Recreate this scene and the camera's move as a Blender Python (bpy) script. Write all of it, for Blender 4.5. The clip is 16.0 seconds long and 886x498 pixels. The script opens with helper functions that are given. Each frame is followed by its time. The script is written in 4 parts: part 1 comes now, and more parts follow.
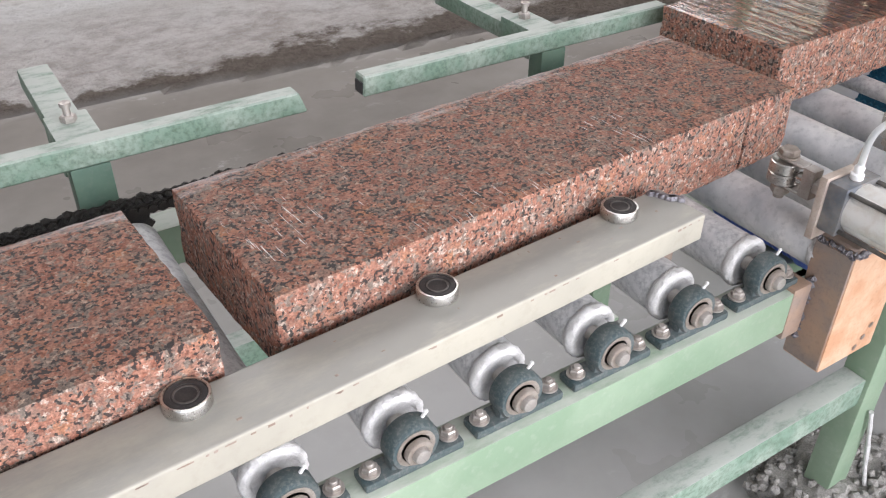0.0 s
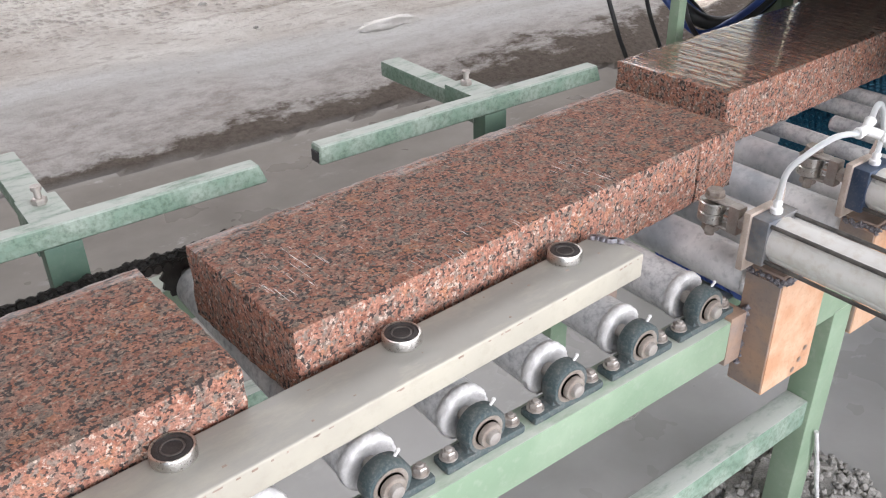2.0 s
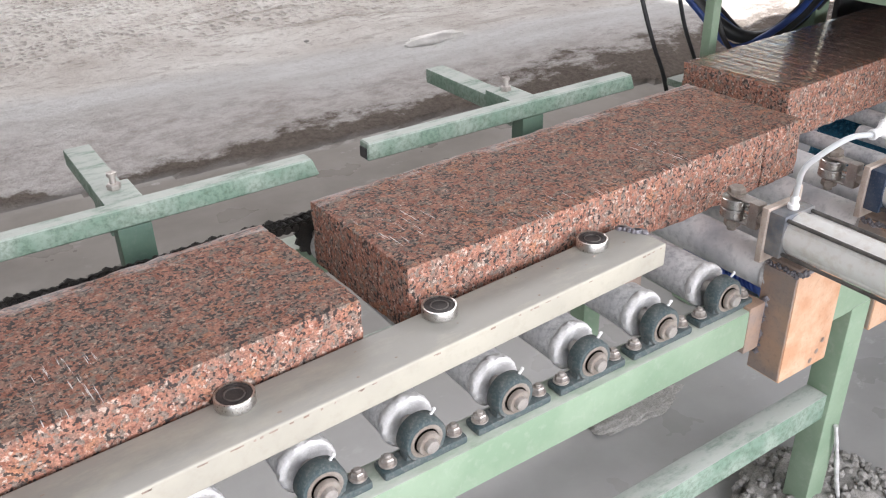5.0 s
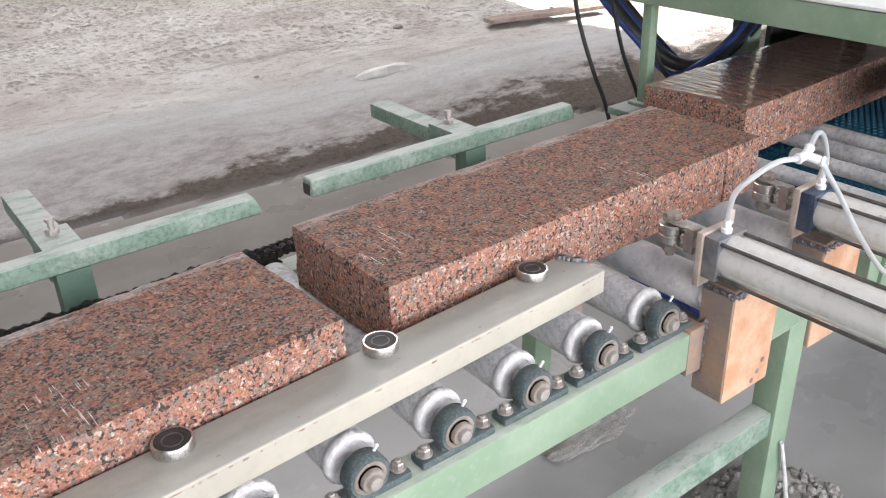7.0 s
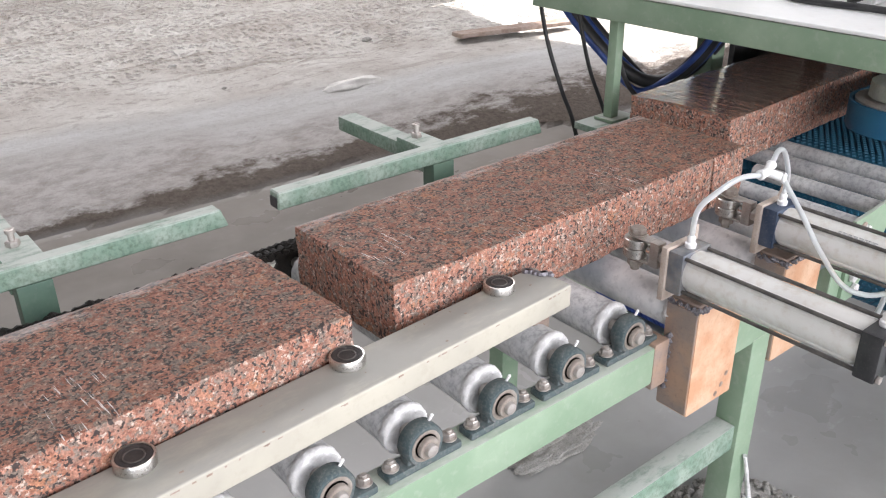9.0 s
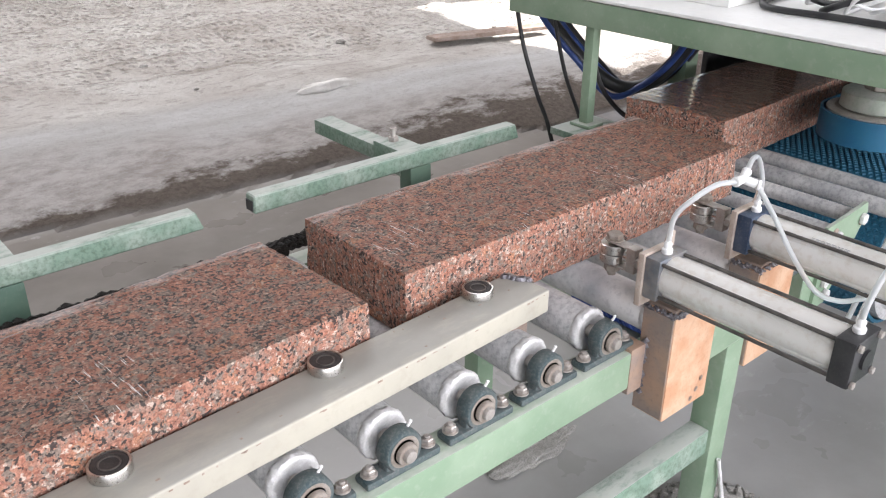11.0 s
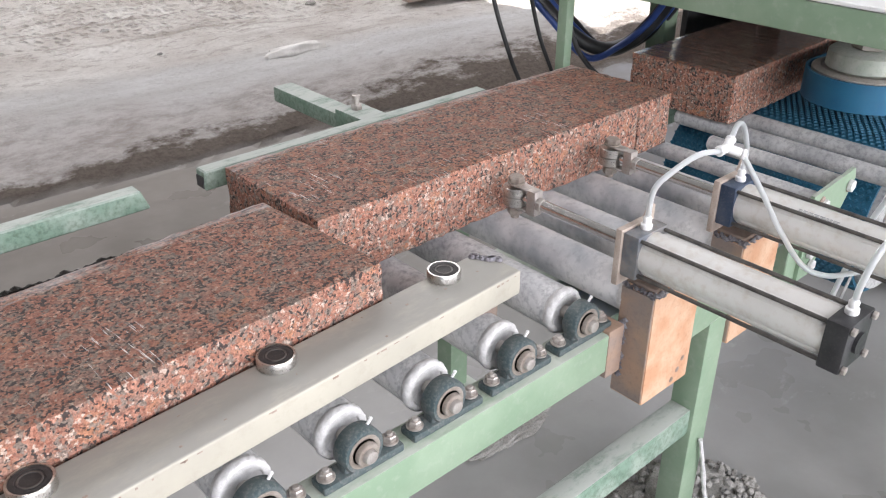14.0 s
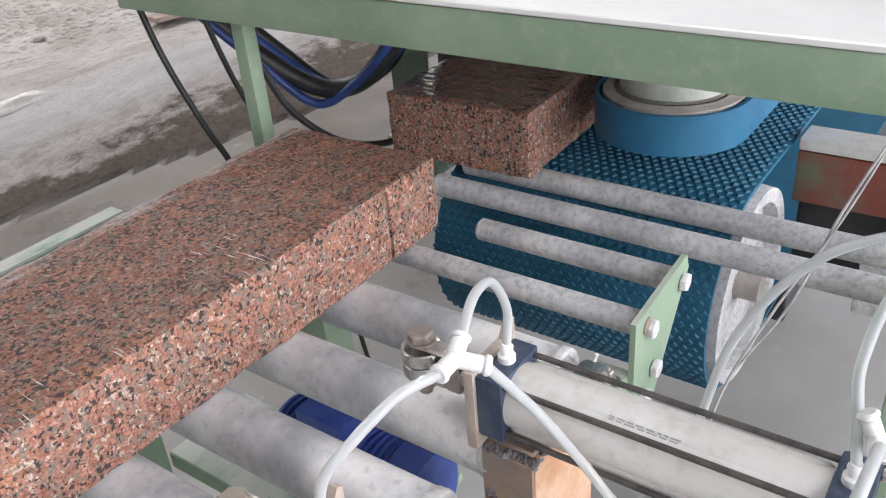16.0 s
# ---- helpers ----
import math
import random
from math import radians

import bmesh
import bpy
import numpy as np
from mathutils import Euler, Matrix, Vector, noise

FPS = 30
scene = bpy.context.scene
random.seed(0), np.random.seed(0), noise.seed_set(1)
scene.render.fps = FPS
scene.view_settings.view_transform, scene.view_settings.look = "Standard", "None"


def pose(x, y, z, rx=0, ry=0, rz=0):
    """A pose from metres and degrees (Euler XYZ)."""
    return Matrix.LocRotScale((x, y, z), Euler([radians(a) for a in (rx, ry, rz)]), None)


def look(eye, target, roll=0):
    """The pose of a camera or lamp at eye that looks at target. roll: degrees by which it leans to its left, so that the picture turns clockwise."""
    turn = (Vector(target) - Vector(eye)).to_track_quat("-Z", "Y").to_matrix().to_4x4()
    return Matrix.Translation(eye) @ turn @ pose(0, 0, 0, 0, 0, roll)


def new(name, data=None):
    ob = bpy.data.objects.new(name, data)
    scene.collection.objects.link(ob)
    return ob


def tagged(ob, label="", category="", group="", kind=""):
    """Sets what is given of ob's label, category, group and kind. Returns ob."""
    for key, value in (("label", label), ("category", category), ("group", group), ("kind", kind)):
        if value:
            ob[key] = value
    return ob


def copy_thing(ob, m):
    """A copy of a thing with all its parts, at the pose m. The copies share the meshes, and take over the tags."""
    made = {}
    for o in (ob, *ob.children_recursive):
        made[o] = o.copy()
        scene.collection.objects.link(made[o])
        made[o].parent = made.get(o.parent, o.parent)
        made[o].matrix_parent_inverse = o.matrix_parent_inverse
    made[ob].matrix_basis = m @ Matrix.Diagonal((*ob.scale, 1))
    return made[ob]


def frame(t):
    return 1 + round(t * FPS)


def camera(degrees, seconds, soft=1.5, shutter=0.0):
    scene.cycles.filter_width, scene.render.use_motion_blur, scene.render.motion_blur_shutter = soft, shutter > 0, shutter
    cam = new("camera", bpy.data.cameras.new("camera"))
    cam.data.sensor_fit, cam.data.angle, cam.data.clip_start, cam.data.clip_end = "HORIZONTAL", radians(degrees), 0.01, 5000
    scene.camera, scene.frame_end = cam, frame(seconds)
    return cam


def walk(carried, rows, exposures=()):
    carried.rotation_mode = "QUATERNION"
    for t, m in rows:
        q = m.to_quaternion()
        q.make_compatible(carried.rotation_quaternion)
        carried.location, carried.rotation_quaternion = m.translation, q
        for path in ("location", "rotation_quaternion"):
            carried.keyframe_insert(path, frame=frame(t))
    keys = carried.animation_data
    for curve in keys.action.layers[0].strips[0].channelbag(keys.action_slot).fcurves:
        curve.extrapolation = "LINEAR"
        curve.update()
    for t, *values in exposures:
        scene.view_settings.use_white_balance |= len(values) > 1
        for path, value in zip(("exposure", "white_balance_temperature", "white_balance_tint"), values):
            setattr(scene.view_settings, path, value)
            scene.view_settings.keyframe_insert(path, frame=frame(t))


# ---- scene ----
cam = camera(54.8, 16.0, soft=1.15)
PATH = [
    (0, (-0.438, -0.686, 0.614), (0.458, 0.694, -0.523), 0.5),
    (0.5, (-0.448, -0.695, 0.619), (0.528, 0.655, -0.489), -0.0),
    (1, (-0.463, -0.711, 0.632), (0.567, 0.626, -0.441), -0.3),
    (1.5, (-0.462, -0.737, 0.64), (0.584, 0.614, -0.4), -0.9),
    (2, (-0.486, -0.753, 0.643), (0.539, 0.637, -0.364), -1.3),
    (2.5, (-0.537, -0.808, 0.656), (0.453, 0.629, -0.322), -1.2),
    (3, (-0.582, -0.847, 0.656), (0.359, 0.631, -0.309), -1.2),
    (3.2, (-0.583, -0.849, 0.648), (0.35, 0.634, -0.315), -1.1),
    (5.3, (-0.545, -0.858, 0.654), (0.429, 0.597, -0.312), -1.7),
    (5.5, (-0.54, -0.864, 0.658), (0.45, 0.586, -0.299), -1.7),
    (6, (-0.533, -0.873, 0.658), (0.491, 0.569, -0.276), -1.8),
    (6.5, (-0.53, -0.876, 0.659), (0.511, 0.561, -0.262), -1.9),
    (7, (-0.528, -0.878, 0.663), (0.525, 0.558, -0.248), -2.1),
    (7.5, (-0.526, -0.88, 0.664), (0.535, 0.555, -0.24), -2.1),
    (8, (-0.523, -0.881, 0.662), (0.555, 0.545, -0.235), -1.8),
    (8.5, (-0.521, -0.883, 0.663), (0.577, 0.531, -0.229), -1.4),
    (9, (-0.527, -0.879, 0.665), (0.593, 0.521, -0.221), -0.8),
    (9.5, (-0.529, -0.879, 0.666), (0.606, 0.512, -0.216), -0.5),
    (10, (-0.53, -0.877, 0.666), (0.62, 0.503, -0.215), -0.2),
    (12.5, (-0.536, -0.854, 0.668), (0.651, 0.491, -0.217), 0.9),
    (13, (-0.534, -0.851, 0.668), (0.65, 0.489, -0.227), 0.9),
    (13.5, (-0.525, -0.854, 0.667), (0.658, 0.47, -0.254), 0.7),
    (14, (-0.445, -0.808, 0.644), (0.736, 0.492, -0.314), 0.2),
    (14.5, (-0.241, -0.656, 0.636), (0.962, 0.594, -0.358), -0.2),
    (15, (-0.081, -0.591, 0.654), (1.193, 0.565, -0.366), -1.2),
    (15.5, (0.1, -0.573, 0.633), (1.444, 0.467, -0.422), -2.9),
    (16, (0.3, -0.508, 0.568), (1.675, 0.54, -0.438), -4.9),
]
walk(cam, [(t, look(eye, target, roll)) for t, eye, target, roll in PATH], exposures=((0, 1.60, 6500, 15), (16, 1.60, 6500, 15)))

# ---- light ----
world = bpy.data.worlds.new("world")
scene.world = world
world.use_nodes = True
_sky = world.node_tree.nodes.new("ShaderNodeTexSky")
_sky.sky_type, _sky.sun_disc, _sky.sun_elevation, _sky.sun_rotation = "NISHITA", False, radians(46), radians(90)
_bg = world.node_tree.nodes["Background"]
_bg.inputs["Strength"].default_value = 0.06
world.node_tree.links.new(_sky.outputs[0], _bg.inputs["Color"])
sun_data = bpy.data.lights.new("sun", "SUN")
sun_data.energy, sun_data.angle, sun_data.color = 5.0, radians(0.5), (1.0, 0.95, 0.88)
sun = new("sun", sun_data)
sun.matrix_world = look((12, 3.8, 12), (12 - 10, 3.8, 12 - 10.36))
# area lamp added on the unseen open side, standing in for sky light
sky_data = bpy.data.lights.new("sky_stand_in", "AREA")
sky_data.shape, sky_data.size, sky_data.size_y, sky_data.energy, sky_data.color = "RECTANGLE", 11.0, 3.0, 285.0, (0.985, 0.99, 1.0)
sky_lamp = new("sky_stand_in", sky_data)
sky_lamp.matrix_world = look((1.6, -4.6, 1.65), (1.4, 0, 0.1))
# added fill lamp under the roof that brightens the bank; no real skylight there
fill_data = bpy.data.lights.new("bank_fill", "AREA")
fill_data.shape, fill_data.size, fill_data.size_y, fill_data.energy, fill_data.color = "RECTANGLE", 9.0, 2.4, 168.0, (0.985, 0.99, 1.0)
fill_lamp = new("bank_fill", fill_data)
fill_lamp.matrix_world = look((1.5, 5.5, 3.86), (1.5, 5.4, 0))


# ---- materials ----
def mat(name, rough=0.6, metal=0.0):
    m = bpy.data.materials.new(name)
    m.use_nodes = True
    b = m.node_tree.nodes["Principled BSDF"]
    b.inputs["Roughness"].default_value, b.inputs["Metallic"].default_value = rough, metal
    return m, m.node_tree, b


def node(nt, kind, **kw):
    n = nt.nodes.new(kind)
    for k, v in kw.items():
        n.inputs[k.replace("_", " ")].default_value = v
    return n


def ramp(nt, fac, stops, hard=False):
    r = nt.nodes.new("ShaderNodeValToRGB")
    if hard:
        r.color_ramp.interpolation = "CONSTANT"
    e = r.color_ramp.elements
    while len(e) < len(stops):
        e.new(0.5)
    for el, (p, c) in zip(e, stops):
        el.position, el.color = p, (*c, 1) if len(c) == 3 else c
    nt.links.new(fac, r.inputs[0])
    return r.outputs[0]


def grey(v):
    return (v, v, v)


def mix(nt, fac, a, b, blend="MIX"):
    n = nt.nodes.new("ShaderNodeMix")
    n.data_type, n.blend_type = "RGBA", blend
    for sock, val in ((n.inputs[0], fac), (n.inputs[6], a), (n.inputs[7], b)):
        if isinstance(val, (int, float)):
            sock.default_value = val
        elif isinstance(val, tuple):
            sock.default_value = (*val, 1)
        else:
            nt.links.new(val, sock)
    return n.outputs[2]


def math2(nt, op, a, b, clamp=False):
    n = nt.nodes.new("ShaderNodeMath")
    n.operation, n.use_clamp = op, clamp
    for i, v in enumerate((a, b)):
        if isinstance(v, (int, float)):
            n.inputs[i].default_value = v
        else:
            nt.links.new(v, n.inputs[i])
    return n.outputs[0]


def coords(nt, scale=(1, 1, 1)):
    tc, mp = nt.nodes.new("ShaderNodeTexCoord"), nt.nodes.new("ShaderNodeMapping")
    mp.inputs["Scale"].default_value = scale
    nt.links.new(tc.outputs["Object"], mp.inputs[0])
    return mp.outputs[0]


def noise_tex(nt, co, scale, detail=4.0, rough=0.55):
    n = node(nt, "ShaderNodeTexNoise", Scale=scale, Detail=detail, Roughness=rough)
    nt.links.new(co, n.inputs["Vector"])
    return n.outputs["Fac"]


def bump(nt, b, height, strength=0.3, dist=0.002):
    n = node(nt, "ShaderNodeBump", Strength=strength, Distance=dist)
    nt.links.new(height, n.inputs["Height"])
    nt.links.new(n.outputs[0], b.inputs["Normal"])


def worn(name, base, second, dirt, rough=0.5, metal=0.0, scale=14.0, wear=0.5, dirt_amount=0.5, bumps=0.15, top_dust_shade=None):
    """Paint or metal with two tones, a patchy second coat and grime."""
    m, nt, b = mat(name, rough, metal)
    co = coords(nt)
    big, fine = noise_tex(nt, co, scale, 6), noise_tex(nt, co, scale * 9, 5, 0.65)
    f1 = ramp(nt, big, [(wear - 0.12, grey(0)), (wear + 0.12, grey(1))])
    col = mix(nt, f1, base, second)
    f2 = ramp(nt, fine, [(0.62 - 0.3 * dirt_amount, grey(0)), (0.82 - 0.2 * dirt_amount, grey(1))])
    half = math2(nt, "MULTIPLY", f2, dirt_amount)
    col = mix(nt, half, col, dirt)
    if top_dust_shade:
        # upward faces: dust on the green paints, painted-in shade on the cream beam
        geo, sep = nt.nodes.new("ShaderNodeNewGeometry"), nt.nodes.new("ShaderNodeSeparateXYZ")
        nt.links.new(geo.outputs["Normal"], sep.inputs[0])
        up = ramp(nt, sep.outputs[2], [(0.55, grey(0)), (0.9, grey(1))])
        patch = ramp(nt, noise_tex(nt, coords(nt, (1.0, 3.0, 1.0)), scale * 0.8, 7, 0.7), [(0.34, grey(0.15)), (0.52, grey(0.95))])
        col = mix(nt, math2(nt, "MULTIPLY", up, patch), col, top_dust_shade)
    nt.links.new(col, b.inputs["Base Color"])
    rr = math2(nt, "MULTIPLY_ADD", fine, 0.35)
    rr.node.inputs[2].default_value = rough - 0.17
    nt.links.new(rr, b.inputs["Roughness"])
    bump(nt, b, fine, bumps, 0.0015)
    return m


def granite(name, dust, rough, relief, streak, deep, pale, mica_at=0.558):
    """Coarse red granite: salmon feldspar, grey quartz and black mica grains."""
    m, nt, b = mat(name, rough)
    b.inputs["Specular IOR Level"].default_value = 0.2
    co = coords(nt)

    def blot(scale, shift, lo, hi, detail=3.0, top=1.0):
        """Grains of one mineral: where a noise field passes a threshold."""
        mv = nt.nodes.new("ShaderNodeVectorMath")
        mv.operation = "ADD"
        nt.links.new(co, mv.inputs[0])
        mv.inputs[1].default_value = (shift, shift * 0.7, -shift)
        return ramp(nt, noise_tex(nt, mv.outputs[0], scale, detail, 0.6), [(lo, grey(0)), (hi, grey(top))])

    grains = mix(nt, blot(88, 0.0, 0.44, 0.55), (0.255, 0.098, 0.062), (0.39, 0.185, 0.128))
    grains = mix(nt, blot(150, 7.0, 0.50, 0.58, 3, 0.8), grains, (0.30, 0.145, 0.10))
    # orange iron stains and grey quartz-rich patches, a hand wide
    grains = mix(nt, blot(20, 2.0, 0.56, 0.70, 4, 0.5), grains, (0.46, 0.205, 0.09))
    grains = mix(nt, blot(30, 3.1, 0.50, 0.64, 4, 0.45), grains, (0.20, 0.17, 0.145))
    grains = mix(nt, blot(78, 5.0, 0.53, 0.575, 3, 0.85), grains, (0.19, 0.162, 0.136))
    grains = mix(nt, blot(125, 9.0, 0.585, 0.63, 3, 0.8), grains, pale)
    # mottling inside the grains
    grains = mix(nt, 0.85, grains, ramp(nt, noise_tex(nt, co, 260.0, 4, 0.75), [(0.36, grey(0.20)), (0.64, grey(0.78))]), "OVERLAY")
    grains = mix(nt, deep, grains, (0.44, 0.40, 0.36), "MULTIPLY")
    # black mica, in clusters
    mica = math2(nt, "ADD", noise_tex(nt, co, 165.0, 2, 0.55), math2(nt, "MULTIPLY", math2(nt, "SUBTRACT", noise_tex(nt, co, 40.0, 3, 0.6), 0.5), 0.55))
    col = mix(nt, ramp(nt, mica, [(mica_at, grey(0)), (mica_at + 0.04, grey(0.93))]), grains, (0.018, 0.016, 0.016))
    film = noise_tex(nt, coords(nt, (2.5, 14, 14)), 3.0, 7, 0.65)
    amount = math2(nt, "MULTIPLY", ramp(nt, film, [(0.35, grey(0.25)), (0.75, grey(1))]), dust)
    col = mix(nt, amount, col, (0.46, 0.42, 0.39))
    rr = math2(nt, "MULTIPLY_ADD", film, 0.4)
    rr.node.inputs[2].default_value = rough - 0.2
    if streak:
        # pale saw scratches across the slab, in a few places only, and a patchy pale rim along the far edge
        st = noise_tex(nt, coords(nt, (150, 6.0, 1)), 2.4, 5, 0.7)
        where = noise_tex(nt, coords(nt, (1.6, 2.4, 1)), 3.4, 3)
        sc = math2(nt, "MULTIPLY", ramp(nt, st, [(0.61, grey(0)), (0.64, grey(1))]), ramp(nt, where, [(0.55, grey(0)), (0.61, grey(0.9))]))
        col = mix(nt, sc, col, (0.66, 0.63, 0.60))
        sx = nt.nodes.new("ShaderNodeSeparateXYZ")
        nt.links.new(co, sx.inputs[0])
        rim = math2(nt, "ADD", math2(nt, "MULTIPLY", sx.outputs[1], 9.0), math2(nt, "MULTIPLY", noise_tex(nt, coords(nt, (6, 30, 1)), 2.0, 6, 0.7), 1.6))
        rim = ramp(nt, math2(nt, "SUBTRACT", rim, 2.6), [(0.55, grey(0)), (1.0, grey(0.6))])
        col = mix(nt, rim, col, (0.56, 0.52, 0.50))
    nt.links.new(col, b.inputs["Base Color"])
    fine = noise_tex(nt, co, 300.0, 5, 0.75)
    h = math2(nt, "ADD", math2(nt, "MULTIPLY", fine, 1.4), math2(nt, "MULTIPLY", mica, 0.7))
    bump(nt, b, h, relief, 0.0018)
    nt.links.new(rr, b.inputs["Roughness"])
    return m


M = {}
M["granite_top"] = granite("granite_sawn", 0.04, 0.60, 0.40, True, 0.60, (0.44, 0.33, 0.26))
M["granite_wet"] = granite("granite_wet", 0.03, 0.18, 0.12, False, 0.5, (0.36, 0.26, 0.2))
_nt = M["granite_wet"].node_tree
_b = _nt.nodes["Principled BSDF"]
_b.inputs["Coat Weight"].default_value, _b.inputs["Coat Roughness"].default_value = 1.0, 0.05
_wave = node(_nt, "ShaderNodeBump", Strength=0.8, Distance=0.010)
_nt.links.new(noise_tex(_nt, coords(_nt, (55, 5, 1)), 1.0, 3), _wave.inputs["Height"])
_nt.links.new(_wave.outputs[0], _b.inputs["Coat Normal"])
M["granite_side"] = granite("granite_split", 0.09, 0.75, 0.9, False, 0.0, (0.54, 0.43, 0.355), 0.572)
M["green"] = worn("green_paint", (0.19, 0.275, 0.185), (0.255, 0.335, 0.24), (0.42, 0.43, 0.38), 0.5, 0, 6, 0.52, 0.3, 0.15, (0.44, 0.47, 0.41))
M["green_dusty"] = worn("green_paint_dusty", (0.165, 0.25, 0.19), (0.29, 0.35, 0.295), (0.06, 0.095, 0.06), 0.7, 0, 13, 0.54, 0.62, 0.3, (0.42, 0.445, 0.405))
# darker green, for the fence posts only
M["green_dark"] = worn("darker_green", (0.075, 0.135, 0.10), (0.11, 0.18, 0.13), (0.2, 0.22, 0.19), 0.5, 0, 12, 0.5, 0.3, 0.2)
# last colour darkens the beam's top face, painting in its weaker light
M["cream"] = worn("cream_paint", (0.34, 0.32, 0.27), (0.41, 0.385, 0.32), (0.27, 0.24, 0.19), 0.5, 0, 5, 0.5, 0.35, 0.15, (0.27, 0.262, 0.235))
M["steel"] = worn("bearing_steel", (0.60, 0.585, 0.56), (0.48, 0.46, 0.43), (0.14, 0.12, 0.1), 0.3, 1.0, 40, 0.5, 0.3, 0.05)
# dark bearing steel; on the tie rods it paints in shadow
M["dark_steel"] = worn("oily_shadowed_steel", (0.075, 0.07, 0.066), (0.13, 0.12, 0.11), (0.24, 0.21, 0.19), 0.42, 0.5, 50, 0.5, 0.4, 0.2)
M["head_steel"] = worn("stained_head_steel", (0.15, 0.165, 0.19), (0.30, 0.29, 0.28), (0.30, 0.20, 0.14), 0.38, 0.55, 24, 0.53, 0.4, 0.1)
M["seal"] = worn("rubber_seal", (0.02, 0.018, 0.018), (0.036, 0.032, 0.03), (0.13, 0.11, 0.1), 0.6, 0, 60, 0.55, 0.4)
M["roller"] = worn("dusty_roller_steel", (0.41, 0.41, 0.415), (0.60, 0.595, 0.585), (0.15, 0.15, 0.16), 0.6, 0.1, 11, 0.5, 0.6, 0.3)
M["pulley_face"] = worn("pale_pulley_face", (0.50, 0.47, 0.43), (0.40, 0.36, 0.32), (0.25, 0.17, 0.12), 0.5, 0.2, 30, 0.5, 0.4)
M["roller_blue"] = worn("wet_roller_steel", (0.36, 0.375, 0.395), (0.72, 0.71, 0.70), (0.17, 0.18, 0.19), 0.45, 0.1, 8, 0.49, 0.42, 0.3)
M["collar"] = worn("white_slurry_collar", (0.64, 0.63, 0.62), (0.48, 0.47, 0.46), (0.34, 0.33, 0.32), 0.92, 0, 55, 0.52, 0.45, 1.0)
M["housing"] = worn("dark_teal_casting", (0.04, 0.065, 0.07), (0.085, 0.10, 0.10), (0.26, 0.245, 0.225), 0.55, 0, 25, 0.52, 0.5, 0.4)
M["insert"] = worn("rusty_insert", (0.235, 0.195, 0.165), (0.33, 0.295, 0.26), (0.10, 0.075, 0.055), 0.5, 0.35, 40, 0.5, 0.4)
M["bolt"] = worn("dull_bolt", (0.40, 0.36, 0.33), (0.5, 0.47, 0.44), (0.25, 0.17, 0.12), 0.45, 0.7, 50, 0.5, 0.4)
M["rust"] = worn("rust_orange_steel", (0.53, 0.29, 0.17), (0.62, 0.42, 0.29), (0.22, 0.13, 0.09), 0.6, 0.1, 16, 0.5, 0.3, 0.2)
M["rust_dark"] = worn("burnt_steel", (0.26, 0.19, 0.15), (0.36, 0.29, 0.25), (0.1, 0.09, 0.1), 0.5, 0.4, 22, 0.5, 0.4, 0.3)
# heat-stained steel; on the mounting blocks it also paints in a shaded side
M["burnt_shaded"] = worn("stained_shaded_steel", (0.36, 0.24, 0.17), (0.25, 0.20, 0.175), (0.13, 0.11, 0.11), 0.55, 0.15, 16, 0.50, 0.35, 0.2)
M["weld"] = worn("weld_bead", (0.13, 0.12, 0.13), (0.28, 0.27, 0.29), (0.06, 0.055, 0.06), 0.4, 0.6, 60, 0.5, 0.5, 0.9)
M["alu"] = worn("dusty_aluminium", (0.72, 0.71, 0.68), (0.62, 0.60, 0.565), (0.46, 0.37, 0.28), 0.42, 0.25, 5, 0.5, 0.45, 0.06)
M["chrome"] = worn("chromed_rod", (0.7, 0.68, 0.66), (0.6, 0.58, 0.56), (0.3, 0.28, 0.26), 0.2, 1.0, 30, 0.5, 0.3, 0.05)
# black of the end cap, also used for sheets that stand in for shade
M["black"] = worn("black_cap_and_shade", (0.02, 0.02, 0.022), (0.035, 0.035, 0.037), (0.12, 0.11, 0.1), 0.4, 0, 30, 0.5, 0.3)
M["blue_black"] = worn("blue_black_block", (0.03, 0.05, 0.09), (0.06, 0.08, 0.12), (0.3, 0.28, 0.26), 0.35, 0.2, 30, 0.5, 0.3)
M["chain"] = worn("greasy_chain", (0.018, 0.016, 0.015), (0.03, 0.026, 0.022), (0.07, 0.06, 0.05), 0.55, 0.3, 60, 0.5, 0.5, 0.8)
M["white_sheet"] = worn("off_white_sheet", (0.74, 0.74, 0.72), (0.68, 0.68, 0.66), (0.5, 0.49, 0.46), 0.5, 0, 5, 0.5, 0.2, 0.05)
M["belt"] = worn("blue_rubber_belt", (0.007, 0.085, 0.15), (0.011, 0.105, 0.18), (0.03, 0.09, 0.13), 0.6, 0, 25, 0.5, 0.3, 0.2)
M["belt_band"] = worn("bright_blue_band", (0.008, 0.11, 0.225), (0.014, 0.135, 0.25), (0.06, 0.15, 0.22), 0.5, 0, 12, 0.5, 0.3, 0.1)
M["hub"] = worn("grey_green_hub", (0.42, 0.47, 0.40), (0.55, 0.56, 0.52), (0.24, 0.28, 0.22), 0.5, 0.1, 14, 0.5, 0.4)
M["hose_black"] = worn("black_hose", (0.014, 0.014, 0.016), (0.03, 0.03, 0.03), (0.08, 0.08, 0.08), 0.45, 0, 20, 0.5, 0.2)
M["hose_blue"] = worn("blue_hose", (0.02, 0.05, 0.2), (0.03, 0.07, 0.26), (0.1, 0.12, 0.2), 0.4, 0, 20, 0.5, 0.2)
M["motor"] = worn("blue_motor_paint", (0.05, 0.10, 0.42), (0.08, 0.15, 0.52), (0.12, 0.12, 0.16), 0.4, 0, 22, 0.5, 0.4)
